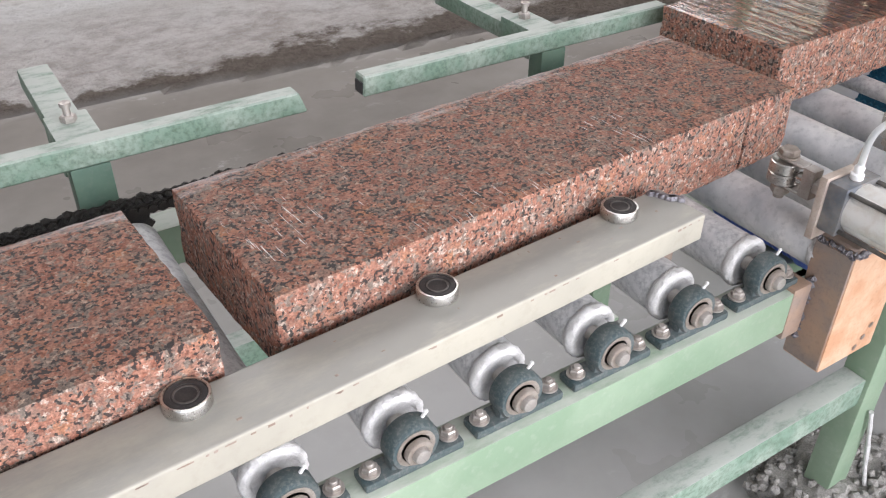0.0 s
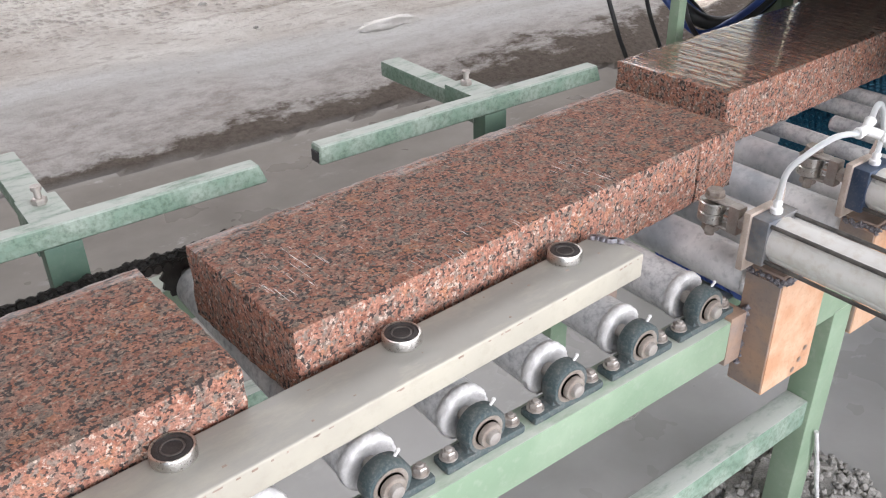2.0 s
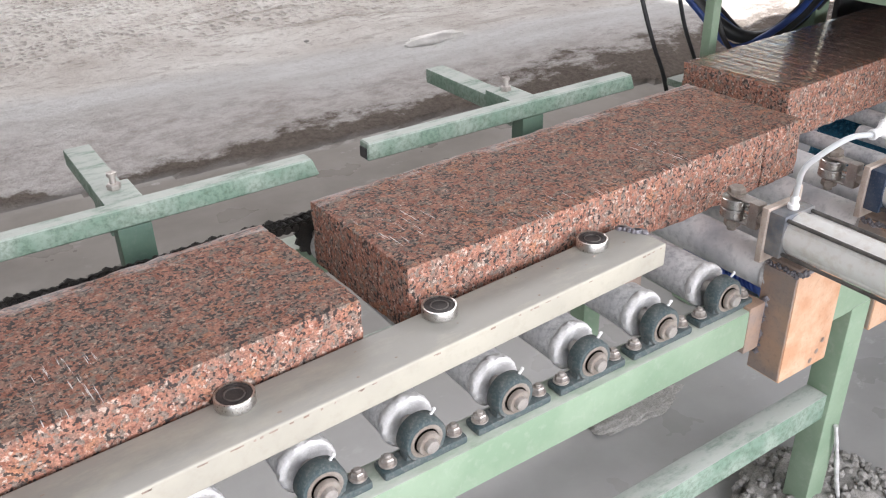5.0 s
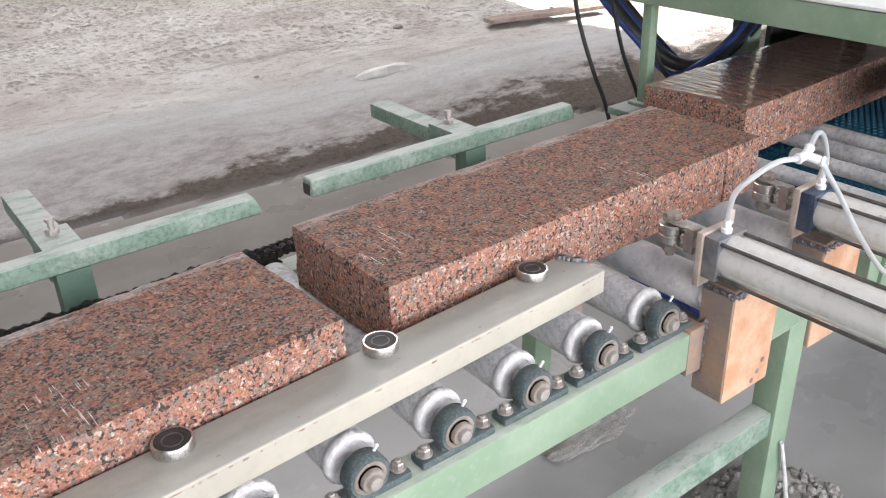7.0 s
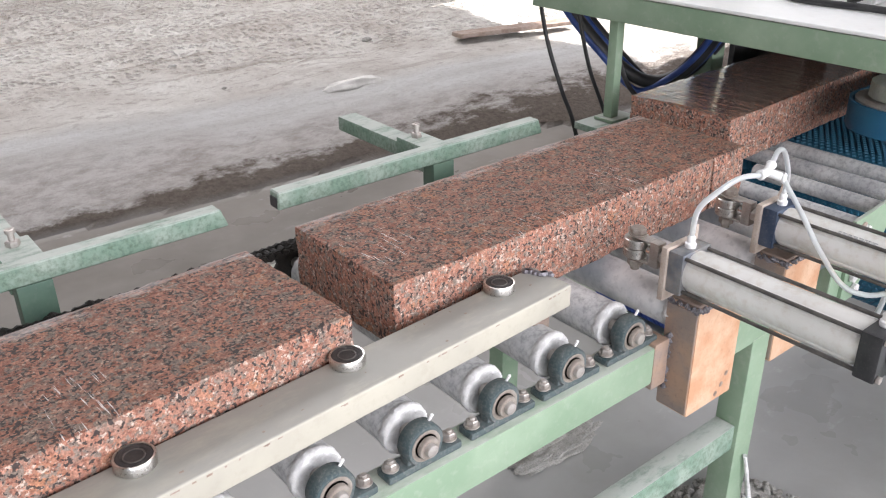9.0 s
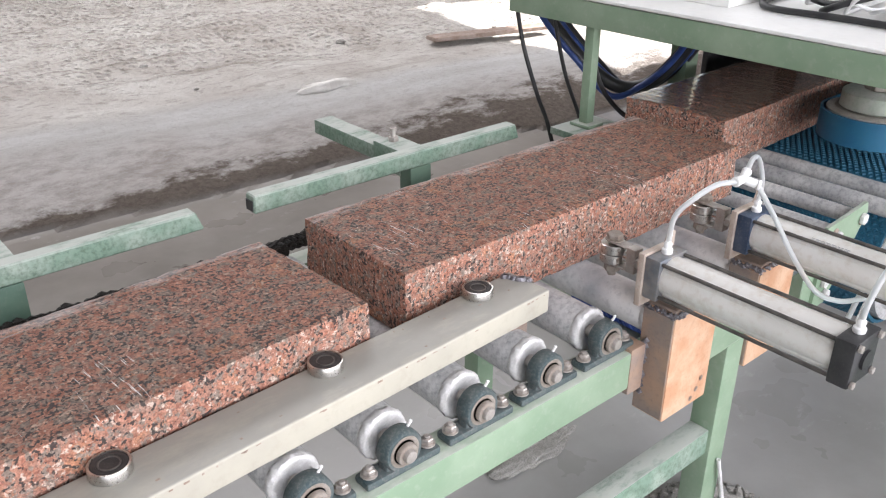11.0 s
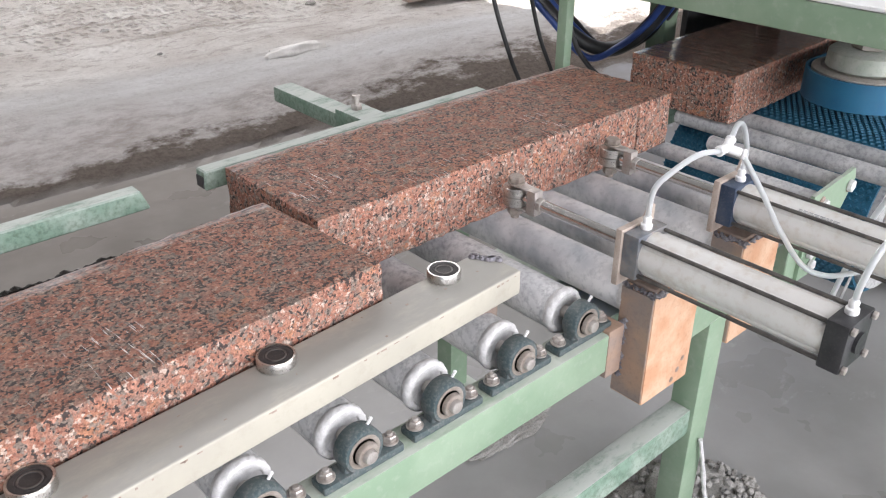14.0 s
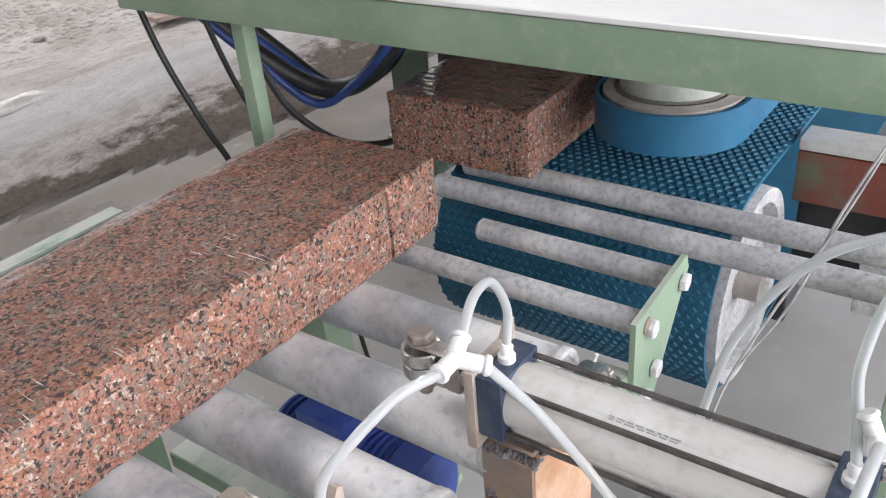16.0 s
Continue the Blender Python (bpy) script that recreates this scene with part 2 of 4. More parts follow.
M["red"] = worn("faded_red_paint", (0.20, 0.05, 0.035), (0.12, 0.15, 0.10), (0.2, 0.15, 0.11), 0.6, 0, 8, 0.55, 0.4)
M["wire"] = worn("grey_wire", (0.3, 0.3, 0.3), (0.5, 0.5, 0.49), (0.1, 0.1, 0.1), 0.5, 0, 30, 0.5, 0.3)
M["wire_white"] = worn("white_wire", (0.7, 0.7, 0.69), (0.6, 0.6, 0.6), (0.4, 0.4, 0.4), 0.5, 0, 30, 0.5, 0.3)
M["fitting"] = worn("white_plastic", (0.72, 0.72, 0.71), (0.64, 0.64, 0.63), (0.5, 0.48, 0.45), 0.35, 0, 40, 0.5, 0.2, 0.03)
M["rock"] = worn("pale_rubble", (0.36, 0.345, 0.32), (0.26, 0.25, 0.23), (0.08, 0.075, 0.07), 0.9, 0, 26, 0.5, 0.6, 1.0)
# colour of the added, unseen walls, kept dark to limit bounce light
M["wall"] = worn("unseen_dark_wall", (0.27, 0.24, 0.21), (0.22, 0.20, 0.18), (0.15, 0.14, 0.13), 0.9, 0, 1.2, 0.5, 0.4)
M["roof"] = worn("sheet_roof", (0.40, 0.41, 0.42), (0.34, 0.35, 0.36), (0.25, 0.25, 0.25), 0.7, 0, 1.5, 0.5, 0.3)
M["pale_stone"] = worn("pale_broken_stone", (0.66, 0.64, 0.61), (0.55, 0.53, 0.50), (0.35, 0.33, 0.3), 0.9, 0, 18, 0.5, 0.4, 0.6)
M["flange"] = worn("scaled_steel", (0.40, 0.33, 0.28), (0.52, 0.45, 0.39), (0.32, 0.18, 0.1), 0.5, 0.3, 26, 0.5, 0.4, 0.2)
M["print_grey"] = worn("grey_print", (0.3, 0.3, 0.31), (0.35, 0.35, 0.35), (0.5, 0.5, 0.5), 0.5)
_m, _nt, _b = mat("clear_tube", 0.3)
_b.inputs["Base Color"].default_value = (0.80, 0.83, 0.83, 1)
_b.inputs["Transmission Weight"].default_value = 0.68
_b.inputs["IOR"].default_value = 1.4
M["tube"] = _m


def ground_material():
    m, nt, b = mat("slurry_and_dust", 0.6)
    co = coords(nt)
    sep = nt.nodes.new("ShaderNodeSeparateXYZ")
    nt.links.new(co, sep.inputs[0])
    wob = noise_tex(nt, co, 1.7, 7, 0.62)
    # distance from the shoreline of the slurry
    d = math2(nt, "ADD", math2(nt, "SUBTRACT", sep.outputs[1], SHORE), math2(nt, "MULTIPLY", sep.outputs[0], SHORE_SLOPE))
    d = math2(nt, "ADD", d, math2(nt, "MULTIPLY", math2(nt, "SUBTRACT", wob, 0.5), 0.42))
    dry, grit = noise_tex(nt, co, 2.3, 8, 0.62), noise_tex(nt, co, 34.0, 6, 0.72)
    earth = ramp(nt, dry, [(0.3, (0.45, 0.41, 0.37)), (0.48, (0.57, 0.54, 0.50)), (0.66, (0.67, 0.65, 0.61))])
    smooth = ramp(nt, noise_tex(nt, coords(nt, (0.5, 2.4, 1.0)), 1.5, 6, 0.6), [(0.35, (0.47, 0.455, 0.43)), (0.62, (0.62, 0.615, 0.60))])
    beyond = ramp(nt, math2(nt, "MULTIPLY", d, 0.5), [(0.46, grey(0)), (0.56, grey(1))])
    earth = mix(nt, beyond, smooth, earth)
    # wheel ruts along the bank
    ruts = noise_tex(nt, coords(nt, (0.45, 4.5, 1.0)), 1.6, 7, 0.65)
    rut = math2(nt, "MULTIPLY", ramp(nt, ruts, [(0.55, grey(0)), (0.66, grey(0.6))]), beyond)
    earth = mix(nt, rut, earth, (0.29, 0.25, 0.215))
    clods = noise_tex(nt, coords(nt, (1.0, 1.8, 1.0)), 9.0, 8, 0.72)
    lumps = math2(nt, "MULTIPLY", ramp(nt, clods, [(0.54, grey(0)), (0.62, grey(0.55))]), ramp(nt, math2(nt, "MULTIPLY", d, 0.5), [(0.4, grey(0.25)), (0.6, grey(1))]))
    earth = mix(nt, lumps, earth, (0.27, 0.235, 0.205))
    earth = mix(nt, ramp(nt, grit, [(0.48, grey(0)), (0.72, grey(0.35))]), earth, (0.28, 0.26, 0.24))
    # pits pressed by tyre lugs, row beside row
    pebble = node(nt, "ShaderNodeTexVoronoi", Scale=21.0, Randomness=0.8)
    nt.links.new(coords(nt, (1.0, 0.8, 0.2)), pebble.inputs["Vector"])
    far = math2(nt, "MULTIPLY", ramp(nt, math2(nt, "MULTIPLY", d, 0.25), [(0.34, grey(0)), (0.46, grey(1))]), ramp(nt, noise_tex(nt, coords(nt, (0.4, 1.2, 1)), 1.4, 3), [(0.38, grey(0.5)), (0.5, grey(1))]))
    spots = math2(nt, "MULTIPLY", ramp(nt, pebble.outputs["Distance"], [(0.10, grey(1)), (0.50, grey(0))]), far)
    # shade inside the pits is painted into the earth colour
    earth = mix(nt, math2(nt, "MULTIPLY", spots, 0.38), earth, (0.24, 0.21, 0.18))
    slurry = mix(nt, ramp(nt, noise_tex(nt, co, 1.6, 6, 0.6), [(0.36, grey(0)), (0.64, grey(1))]), (0.245, 0.24, 0.229), (0.335, 0.33, 0.318))
    # slurry painted browner and darker towards the bank, offsetting too much light there
    dim_slurry = mix(nt, ramp(nt, noise_tex(nt, co, 2.2, 6, 0.6), [(0.36, grey(0)), (0.64, grey(1))]), (0.175, 0.16, 0.143), (0.235, 0.218, 0.198))
    slurry = mix(nt, ramp(nt, math2(nt, "ADD", math2(nt, "MULTIPLY", d, 0.35), 1.0), [(0.30, grey(0)), (0.62, grey(1))]), slurry, dim_slurry)
    spl = math2(nt, "MULTIPLY", ramp(nt, noise_tex(nt, coords(nt, (1, 1.7, 1)), 9.0, 7, 0.7), [(0.58, grey(0)), (0.66, grey(0.45))]), ramp(nt, noise_tex(nt, co, 2.4, 2), [(0.5, grey(0)), (0.62, grey(1))]))
    slurry = mix(nt, spl, slurry, (0.43, 0.425, 0.41))
    # dark soaked mud along the water, wider towards the doorway
    width = math2(nt, "MULTIPLY_ADD", sep.outputs[0], 0.105)
    width.node.inputs[2].default_value = 0.05
    width = math2(nt, "MINIMUM", math2(nt, "MAXIMUM", width, 0.05), 0.50)
    q = math2(nt, "DIVIDE", d, width)
    q = math2(nt, "ADD", q, math2(nt, "MULTIPLY", math2(nt, "SUBTRACT", noise_tex(nt, coords(nt, (1.0, 1.4, 1.0)), 5.5, 8, 0.7), 0.5), 3.4))
    mud = mix(nt, ramp(nt, grit, [(0.4, grey(0)), (0.65, grey(1))]), (0.17, 0.142, 0.12), (0.115, 0.092, 0.075))
    damp = mix(nt, ramp(nt, clods, [(0.4, grey(0)), (0.62, grey(1))]), (0.54, 0.515, 0.49), (0.37, 0.335, 0.31))
    bank = mix(nt, ramp(nt, math2(nt, "MULTIPLY", q, 0.3), [(0.20, grey(0)), (0.34, grey(1))]), mud, damp)
    bank = mix(nt, ramp(nt, math2(nt, "ADD", d, math2(nt, "MULTIPLY", dry, 0.5)), [(0.62, grey(0)), (0.98, grey(1))]), bank, earth)
    wet = ramp(nt, math2(nt, "MULTIPLY", math2(nt, "SUBTRACT", sep.outputs[2], GROUND_Z), 20.0), [(0.02, grey(0)), (0.35, grey(1))])
    nt.links.new(mix(nt, wet, slurry, bank), b.inputs["Base Color"])
    nt.links.new(mix(nt, wet, ramp(nt, noise_tex(nt, co, 3.1, 4), [(0.35, grey(0.26)), (0.65, grey(0.46))]), grey(0.88)), b.inputs["Roughness"])
    b.inputs["Specular IOR Level"].default_value = 0.2
    h = math2(nt, "ADD", math2(nt, "ADD", math2(nt, "MULTIPLY", dry, 0.6), math2(nt, "MULTIPLY", grit, 0.7)), math2(nt, "MULTIPLY", clods, 0.9))
    h = math2(nt, "MULTIPLY", math2(nt, "SUBTRACT", h, math2(nt, "MULTIPLY", spots, 1.1)), wet)
    bump(nt, b, h, 1.0, 0.045)
    return m


# ---- mesh helpers ----
def box(bm, lo, hi, bevel=0.0, seg=1, m=None):
    """An axis-aligned box between two corners, with rounded edges."""
    t = bmesh.new()
    r = bmesh.ops.create_cube(t, size=1.0)
    c, s = [(a + b) / 2 for a, b in zip(lo, hi)], [b - a for a, b in zip(lo, hi)]
    for v in r["verts"]:
        v.co = Vector([v.co[i] * s[i] + c[i] for i in range(3)])
    if bevel:
        bmesh.ops.bevel(t, geom=t.edges[:], offset=bevel, segments=seg, affect="EDGES", profile=0.6)
    return merge(bm, t, m)


def merge(bm, t, m=None):
    if m is not None:
        bmesh.ops.transform(t, matrix=m, verts=t.verts[:])
    me = bpy.data.meshes.new("tmp")
    t.to_mesh(me)
    t.free()
    bm.from_mesh(me)
    bpy.data.meshes.remove(me)
    return bm


def lathe(bm, profile, axis="z", at=(0, 0, 0), seg=32, m=None):
    """Turns (radius, height) points round an axis through at."""
    t = bmesh.new()
    rings = []
    for r, h in profile:
        ring = []
        for k in range(seg):
            a = 2 * math.pi * k / seg
            u, w = r * math.cos(a), r * math.sin(a)
            ring.append(t.verts.new({"z": (u, w, h), "y": (w, h, u), "x": (h, u, w)}[axis]))
        rings.append(ring)
    for a, b in zip(rings, rings[1:]):
        for k in range(seg):
            t.faces.new((a[k], a[(k + 1) % seg], b[(k + 1) % seg], b[k]))
    for ring, flip in ((rings[0], True), (rings[-1], False)):
        if (Vector(ring[0].co) - Vector(ring[seg // 2].co)).length > 1e-5:
            t.faces.new(ring[::-1] if flip else ring)
    bmesh.ops.translate(t, vec=Vector(at), verts=t.verts[:])
    bmesh.ops.recalc_face_normals(t, faces=t.faces[:])
    return merge(bm, t, m)


def rod(bm, p, q, r, seg=16, bevel=0.0):
    """A round bar between two points."""
    p, q = Vector(p), Vector(q)
    d = q - p
    m = Matrix.Translation(p) @ d.to_track_quat("Z", "Y").to_matrix().to_4x4()
    e = min(bevel, r * 0.5)
    prof = [(r, 0), (r, d.length)] if not e else [(r - e, 0), (r, e), (r, d.length - e), (r - e, d.length)]
    return lathe(bm, prof, seg=seg, m=m)


def hexhead(bm, at, r, h, axis="z"):
    return lathe(bm, [(r * 0.92, 0), (r, h * 0.12), (r, h * 0.8), (r * 0.82, h)], axis, at, 6)


def smooth_path(pts, n=10):
    """Points along a smooth curve through pts."""
    pts = [Vector(p) for p in pts]
    pts = [2 * pts[0] - pts[1], *pts, 2 * pts[-1] - pts[-2]]
    out = []
    for a, b, c, d in zip(pts, pts[1:], pts[2:], pts[3:]):
        for k in range(n):
            t = k / n
            out.append(0.5 * (2 * b + (c - a) * t + (2 * a - 5 * b + 4 * c - d) * t * t + (3 * b - a - 3 * c + d) * t ** 3))
    return out + [pts[-2]]


def pipe(bm, pts, r, seg=10, n=10, wobble=0.0):
    """A bent hose along a smooth curve."""
    line = smooth_path(pts, n)
    rings, up = [], Vector((0, 0, 1))
    for i, p in enumerate(line):
        d = (line[min(i + 1, len(line) - 1)] - line[max(i - 1, 0)]).normalized()
        side = d.cross(up)
        side = side.normalized() if side.length > 1e-3 else Vector((1, 0, 0))
        up = side.cross(d).normalized()
        rr = r * (1 + wobble * (noise.noise(p * 30)))
        rings.append([bm.verts.new(p + rr * (math.cos(a) * side + math.sin(a) * up)) for a in (2 * math.pi * k / seg for k in range(seg))])
    for a, b in zip(rings, rings[1:]):
        for k in range(seg):
            bm.faces.new((a[k], a[(k + 1) % seg], b[(k + 1) % seg], b[k]))
    bm.faces.new(rings[0][::-1]), bm.faces.new(rings[-1])
    return bm


def part(name, bm, material, parent=None, label="", smooth=40):
    """Links a bmesh as one mesh object, under a thing or a part."""
    me = bpy.data.meshes.new(name)
    bmesh.ops.recalc_face_normals(bm, faces=bm.faces[:])
    bm.to_mesh(me)
    bm.free()
    for x in material if isinstance(material, list) else [material]:
        me.materials.append(x)
    if smooth:
        me.shade_smooth()
        me.set_sharp_from_angle(angle=radians(smooth))
    ob = new(name, me)
    if parent:
        ob.parent = parent
    return tagged(ob, label=label)


def thing(name, label, category, group="", m=None, kind=""):
    ob = new(name)
    ob.empty_display_size = 0.05
    if m is not None:
        ob.matrix_world = m
    return tagged(ob, label, category, group, kind)


B = bmesh.new

# ---- setting ----
GROUND_Z, SHORE, SHORE_SLOPE = -0.80, 2.60, 0.12
SKEW = math.atan(0.061)


def build_ground():
    def height(x, y):
        p = Vector((x, y, 0))
        shore = SHORE - SHORE_SLOPE * min(max(x, -3), 5) + 0.12 * noise.noise(p * 0.8) + 0.06 * noise.noise(p * 4)
        d = y - shore
        rise = 0.10 * min(max(d / 0.5, 0), 1) ** 0.7 + 0.05 * min(max(d / 3, 0), 1)
        rough = 0.012 * noise.noise(p * 6) + 0.006 * noise.noise(p * 19) + 0.03 * noise.noise(p * 1.1)
        return GROUND_Z + (rise + rough * (1 + 1.2 * min(max((d - 1.0) / 2, 0), 1)) if d > 0 else 0.0)
    xs = [-60, -25, -12, -7, *np.arange(-4, 9.01, 0.06).tolist(), 12, 25, 60]
    ys = [-60, -20, -8, -3, *np.arange(-1, 1.8, 0.4).tolist(), *np.arange(1.8, 7.01, 0.05).tolist(), *np.arange(7.3, 12, 0.3).tolist(), 20, 60]
    verts = [(x, y, height(x, y) if -4.1 < x < 9.1 and y < 12 else GROUND_Z + (0.15 if y > SHORE else 0)) for y in ys for x in xs]
    n = len(xs)
    faces = [(j * n + i, j * n + i + 1, (j + 1) * n + i + 1, (j + 1) * n + i) for j in range(len(ys) - 1) for i in range(n - 1)]
    me = bpy.data.meshes.new("ground")
    me.from_pydata(verts, [], faces)
    me.materials.append(ground_material())
    me.shade_smooth()
    tagged(new("ground", me), "grey slurry floor with a dark wet edge and dusty trampled earth", "ground", kind="structure")


def build_shed():
    bm = B()
    box(bm, (-9, -4.4, 4.0), (6.8, 13, 4.15))
    tagged(part("ceiling", bm, M["roof"]), "dull grey sheet roof of the open shed", "ceiling", kind="structure")
    # unseen walls, added to close the place and hold back light
    for name, lo, hi in (("unseen_wall_west", (-8.2, -4.4, -1), (-8, 13, 4.0)), ("unseen_wall_north", (-8, 12.2, -1), (9, 12.4, 4.0)),
                         ("unseen_wall_south", (-8, -14.2, -1), (9, -14, 1.2))):
        bm = B()
        box(bm, lo, hi)
        tagged(part(name, bm, M["wall"]), "plain dark unseen wall added to limit bounce light", "wall", kind="structure")
    # unseen wall, added so that its opening cuts the sun patch
    bm = B()
    x0, x1 = 6.6, 6.8
    box(bm, (x0, -4.4, -1), (x1, 2.45, 4.0))
    box(bm, (x0, 4.75, -1), (x1, 12.2, 4.0))
    box(bm, (x0, 2.45, 2.35), (x1, 4.75, 4.0))
    tagged(part("unseen_wall_east", bm, M["wall"]), "dark unseen wall added with an opening that shapes the sun patch", "wall", kind="structure")


build_ground()
build_shed()


# ---- stones ----
STONE_H, STONE_W, ROLL_TOP = 0.122, 0.292, -0.08


def granite_block(length, seed, top, label, notch=None):
    """A sawn slab; its origin lies at the rear corner of the guided side, on the rollers. x runs along its length."""
    nx, ny, nz = int(length / 0.012), 24, 11
    rnd = Vector((seed * 7.3, seed * 3.1, seed))
    bm = B()
    grid = {}

    def along(i):
        x = length * i / nx
        if notch:
            k = round(notch / length * nx)
            if abs(i - k) <= 1:
                return notch + 0.0035 * (i - k)
        return x

    def vert(i, j, k):
        key = (i, j, k)
        if key not in grid:
            p = Vector((along(i), STONE_W * j / ny, STONE_H * k / nz))
            n = Vector(((i == nx) - (i == 0), (j == ny) - (j == 0), (k == nz) - (k == 0)))
            edges = sum(abs(c) for c in n)
            q = p + rnd
            amp = 0.0004 if n.z and edges == 1 else 0.0013
            p = p + n.normalized() * amp * (noise.noise(q * 55) + 0.8 * noise.noise(q * 140))
            if edges >= 2:
                chip = 0.0022 + 0.0016 * noise.noise(q * 40) + 0.005 * max(0.0, noise.noise(q * 17) - 0.35)
                p -= n * chip
            if notch and j == 0 and i == round(notch / length * nx):
                p.y += 0.010
            grid[key] = bm.verts.new(p)
        return grid[key]

    for axis, (na, nb) in enumerate(((ny, nz), (nx, nz), (nx, ny))):
        for side in (0, 1):
            for a in range(na):
                for b in range(nb):
                    def at(u, w):
                        c = [u, w]
                        c.insert(axis, side * (nx, ny, nz)[axis])
                        return vert(*c)
                    fc = bm.faces.new((at(a, b), at(a + 1, b), at(a + 1, b + 1), at(a, b + 1)))
                    fc.material_index = 0 if axis == 2 and side == 1 else 1
    ob = part("granite_block", bm, [top, M["granite_side"]], smooth=28)
    return tagged(ob, label, "stone block", "granite blocks on the conveyor")


stone_a = granite_block(0.96, 1, M["granite_top"], "red speckled granite block with dusty sawn top against guide bearings")
stone_b = granite_block(0.955, 2, M["granite_top"], "red speckled granite block with a dark saw notch on its side", 0.835)
stone_c = granite_block(0.96, 3, M["granite_wet"], "wet shiny red granite block entering the polishing machine")


# ---- guide beam with its bearings ----
def guide_beam():
    t = thing("guide_beam", "cream painted steel guide beam beside the granite blocks", "guide rail", m=pose(0, 0, 0, 0, 0, math.degrees(SKEW)))
    bm = B()
    box(bm, (-1.3, -0.070, -0.057), (0.408, 0.019, -0.015), 0.004, 3)
    part("beam_body", bm, M["cream"], t)
    bm = B()
    rng = random.Random(21)
    for k in range(60):
        x = rng.uniform(-0.75, 0.40)
        w, h = rng.uniform(0.002, 0.012), rng.uniform(0.0012, 0.0035)
        if k % 3:
            box(bm, (x, -0.0704, -0.0195 - h), (x + w, -0.0696, -0.0195), 0.0003)
        else:
            y = rng.uniform(-0.06, 0.01)
            box(bm, (x, y, -0.0153), (x + w * 0.5, y + h, -0.0147), 0.0002)
    tagged(part("paint_chip", bm, M["rust_dark"], t, "small dark paint chips"), kind="stuff")
    bm = B()
    for k in range(9):
        a = k / 8
        lathe(bm, [(0.0045, -0.004), (0.0075, 0), (0.004, 0.005)], "z", (0.385 + 0.022 * a, 0.012 - 0.038 * a + 0.004 * math.sin(9 * a), -0.0145), 8)
    part("weld_bead", bm, M["weld"], t, "dark rough weld bead")
    bm = B()
    for x in (-1.05, 0.365):
        box(bm, (x - 0.02, -0.045, -0.158), (x + 0.02, -0.038, -0.057), 0.001)
        box(bm, (x - 0.02, -0.045, -0.158), (x - 0.014, -0.005, -0.057), 0.001)
    part("support_bracket", bm, M["rust_dark"], t, "dark steel angle bracket")


def guide_bearing(name="guide_bearing", label="", top=0.0, r=0.026, h=0.015):
    t = thing(name, label, "bearing", "guide bearings")
    bm = B()
    lathe(bm, [(r * 0.87, top - 0.003), (r * 0.87, top), (r * 0.96, top), (r, top - 0.0015), (r, top - h + 0.0015), (r * 0.95, top - h), (r * 0.5, top - h)], seg=40)
    part("outer_ring", bm, M["steel"], t)
    bm = B()
    lathe(bm, [(r * 0.87, top - 0.0016), (r * 0.82, top - 0.0008), (r * 0.62, top - 0.0008), (r * 0.60, top - 0.002), (r * 0.52, top - 0.0018)], seg=40)
    part("rubber_seal", bm, M["seal"], t, "black rubber seal")
    bm = B()
    lathe(bm, [(r * 0.53, top - 0.003), (r * 0.52, top - 0.0004), (r * 0.45, top - 0.0004), (r * 0.44, top - 0.004)], seg=32)
    part("inner_ring", bm, M["dark_steel"], t)
    bm = B()
    lathe(bm, [(r * 0.41, top - 0.01), (r * 0.40, top - 0.0035), (r * 0.25, top - 0.0025), (r * 0.12, top - 0.004), (0.0001, top - 0.004)], seg=24)
    part("centre_pin", bm, M["dark_steel"], t)
    return t


guide_beam()
_b0 = guide_bearing(label="greasy steel ball bearing lying on the cream guide beam")
_b0.matrix_world = pose(0, 0, 0)
for _x, _y in ((-0.314, -0.019), (0.308, 0.019)):
    copy_thing(_b0, pose(_x, _y, 0, 0, 0, 40 * _x))

# ---- rollers, pillow blocks and frame ----
AXIS_Z, PITCH = -0.118, 0.15
NEAR_X = [0.05 + PITCH * k for k in range(-8, 4)]
FAR_X = [0.635, 0.77, 0.905, 1.045]
ROLLERS = []


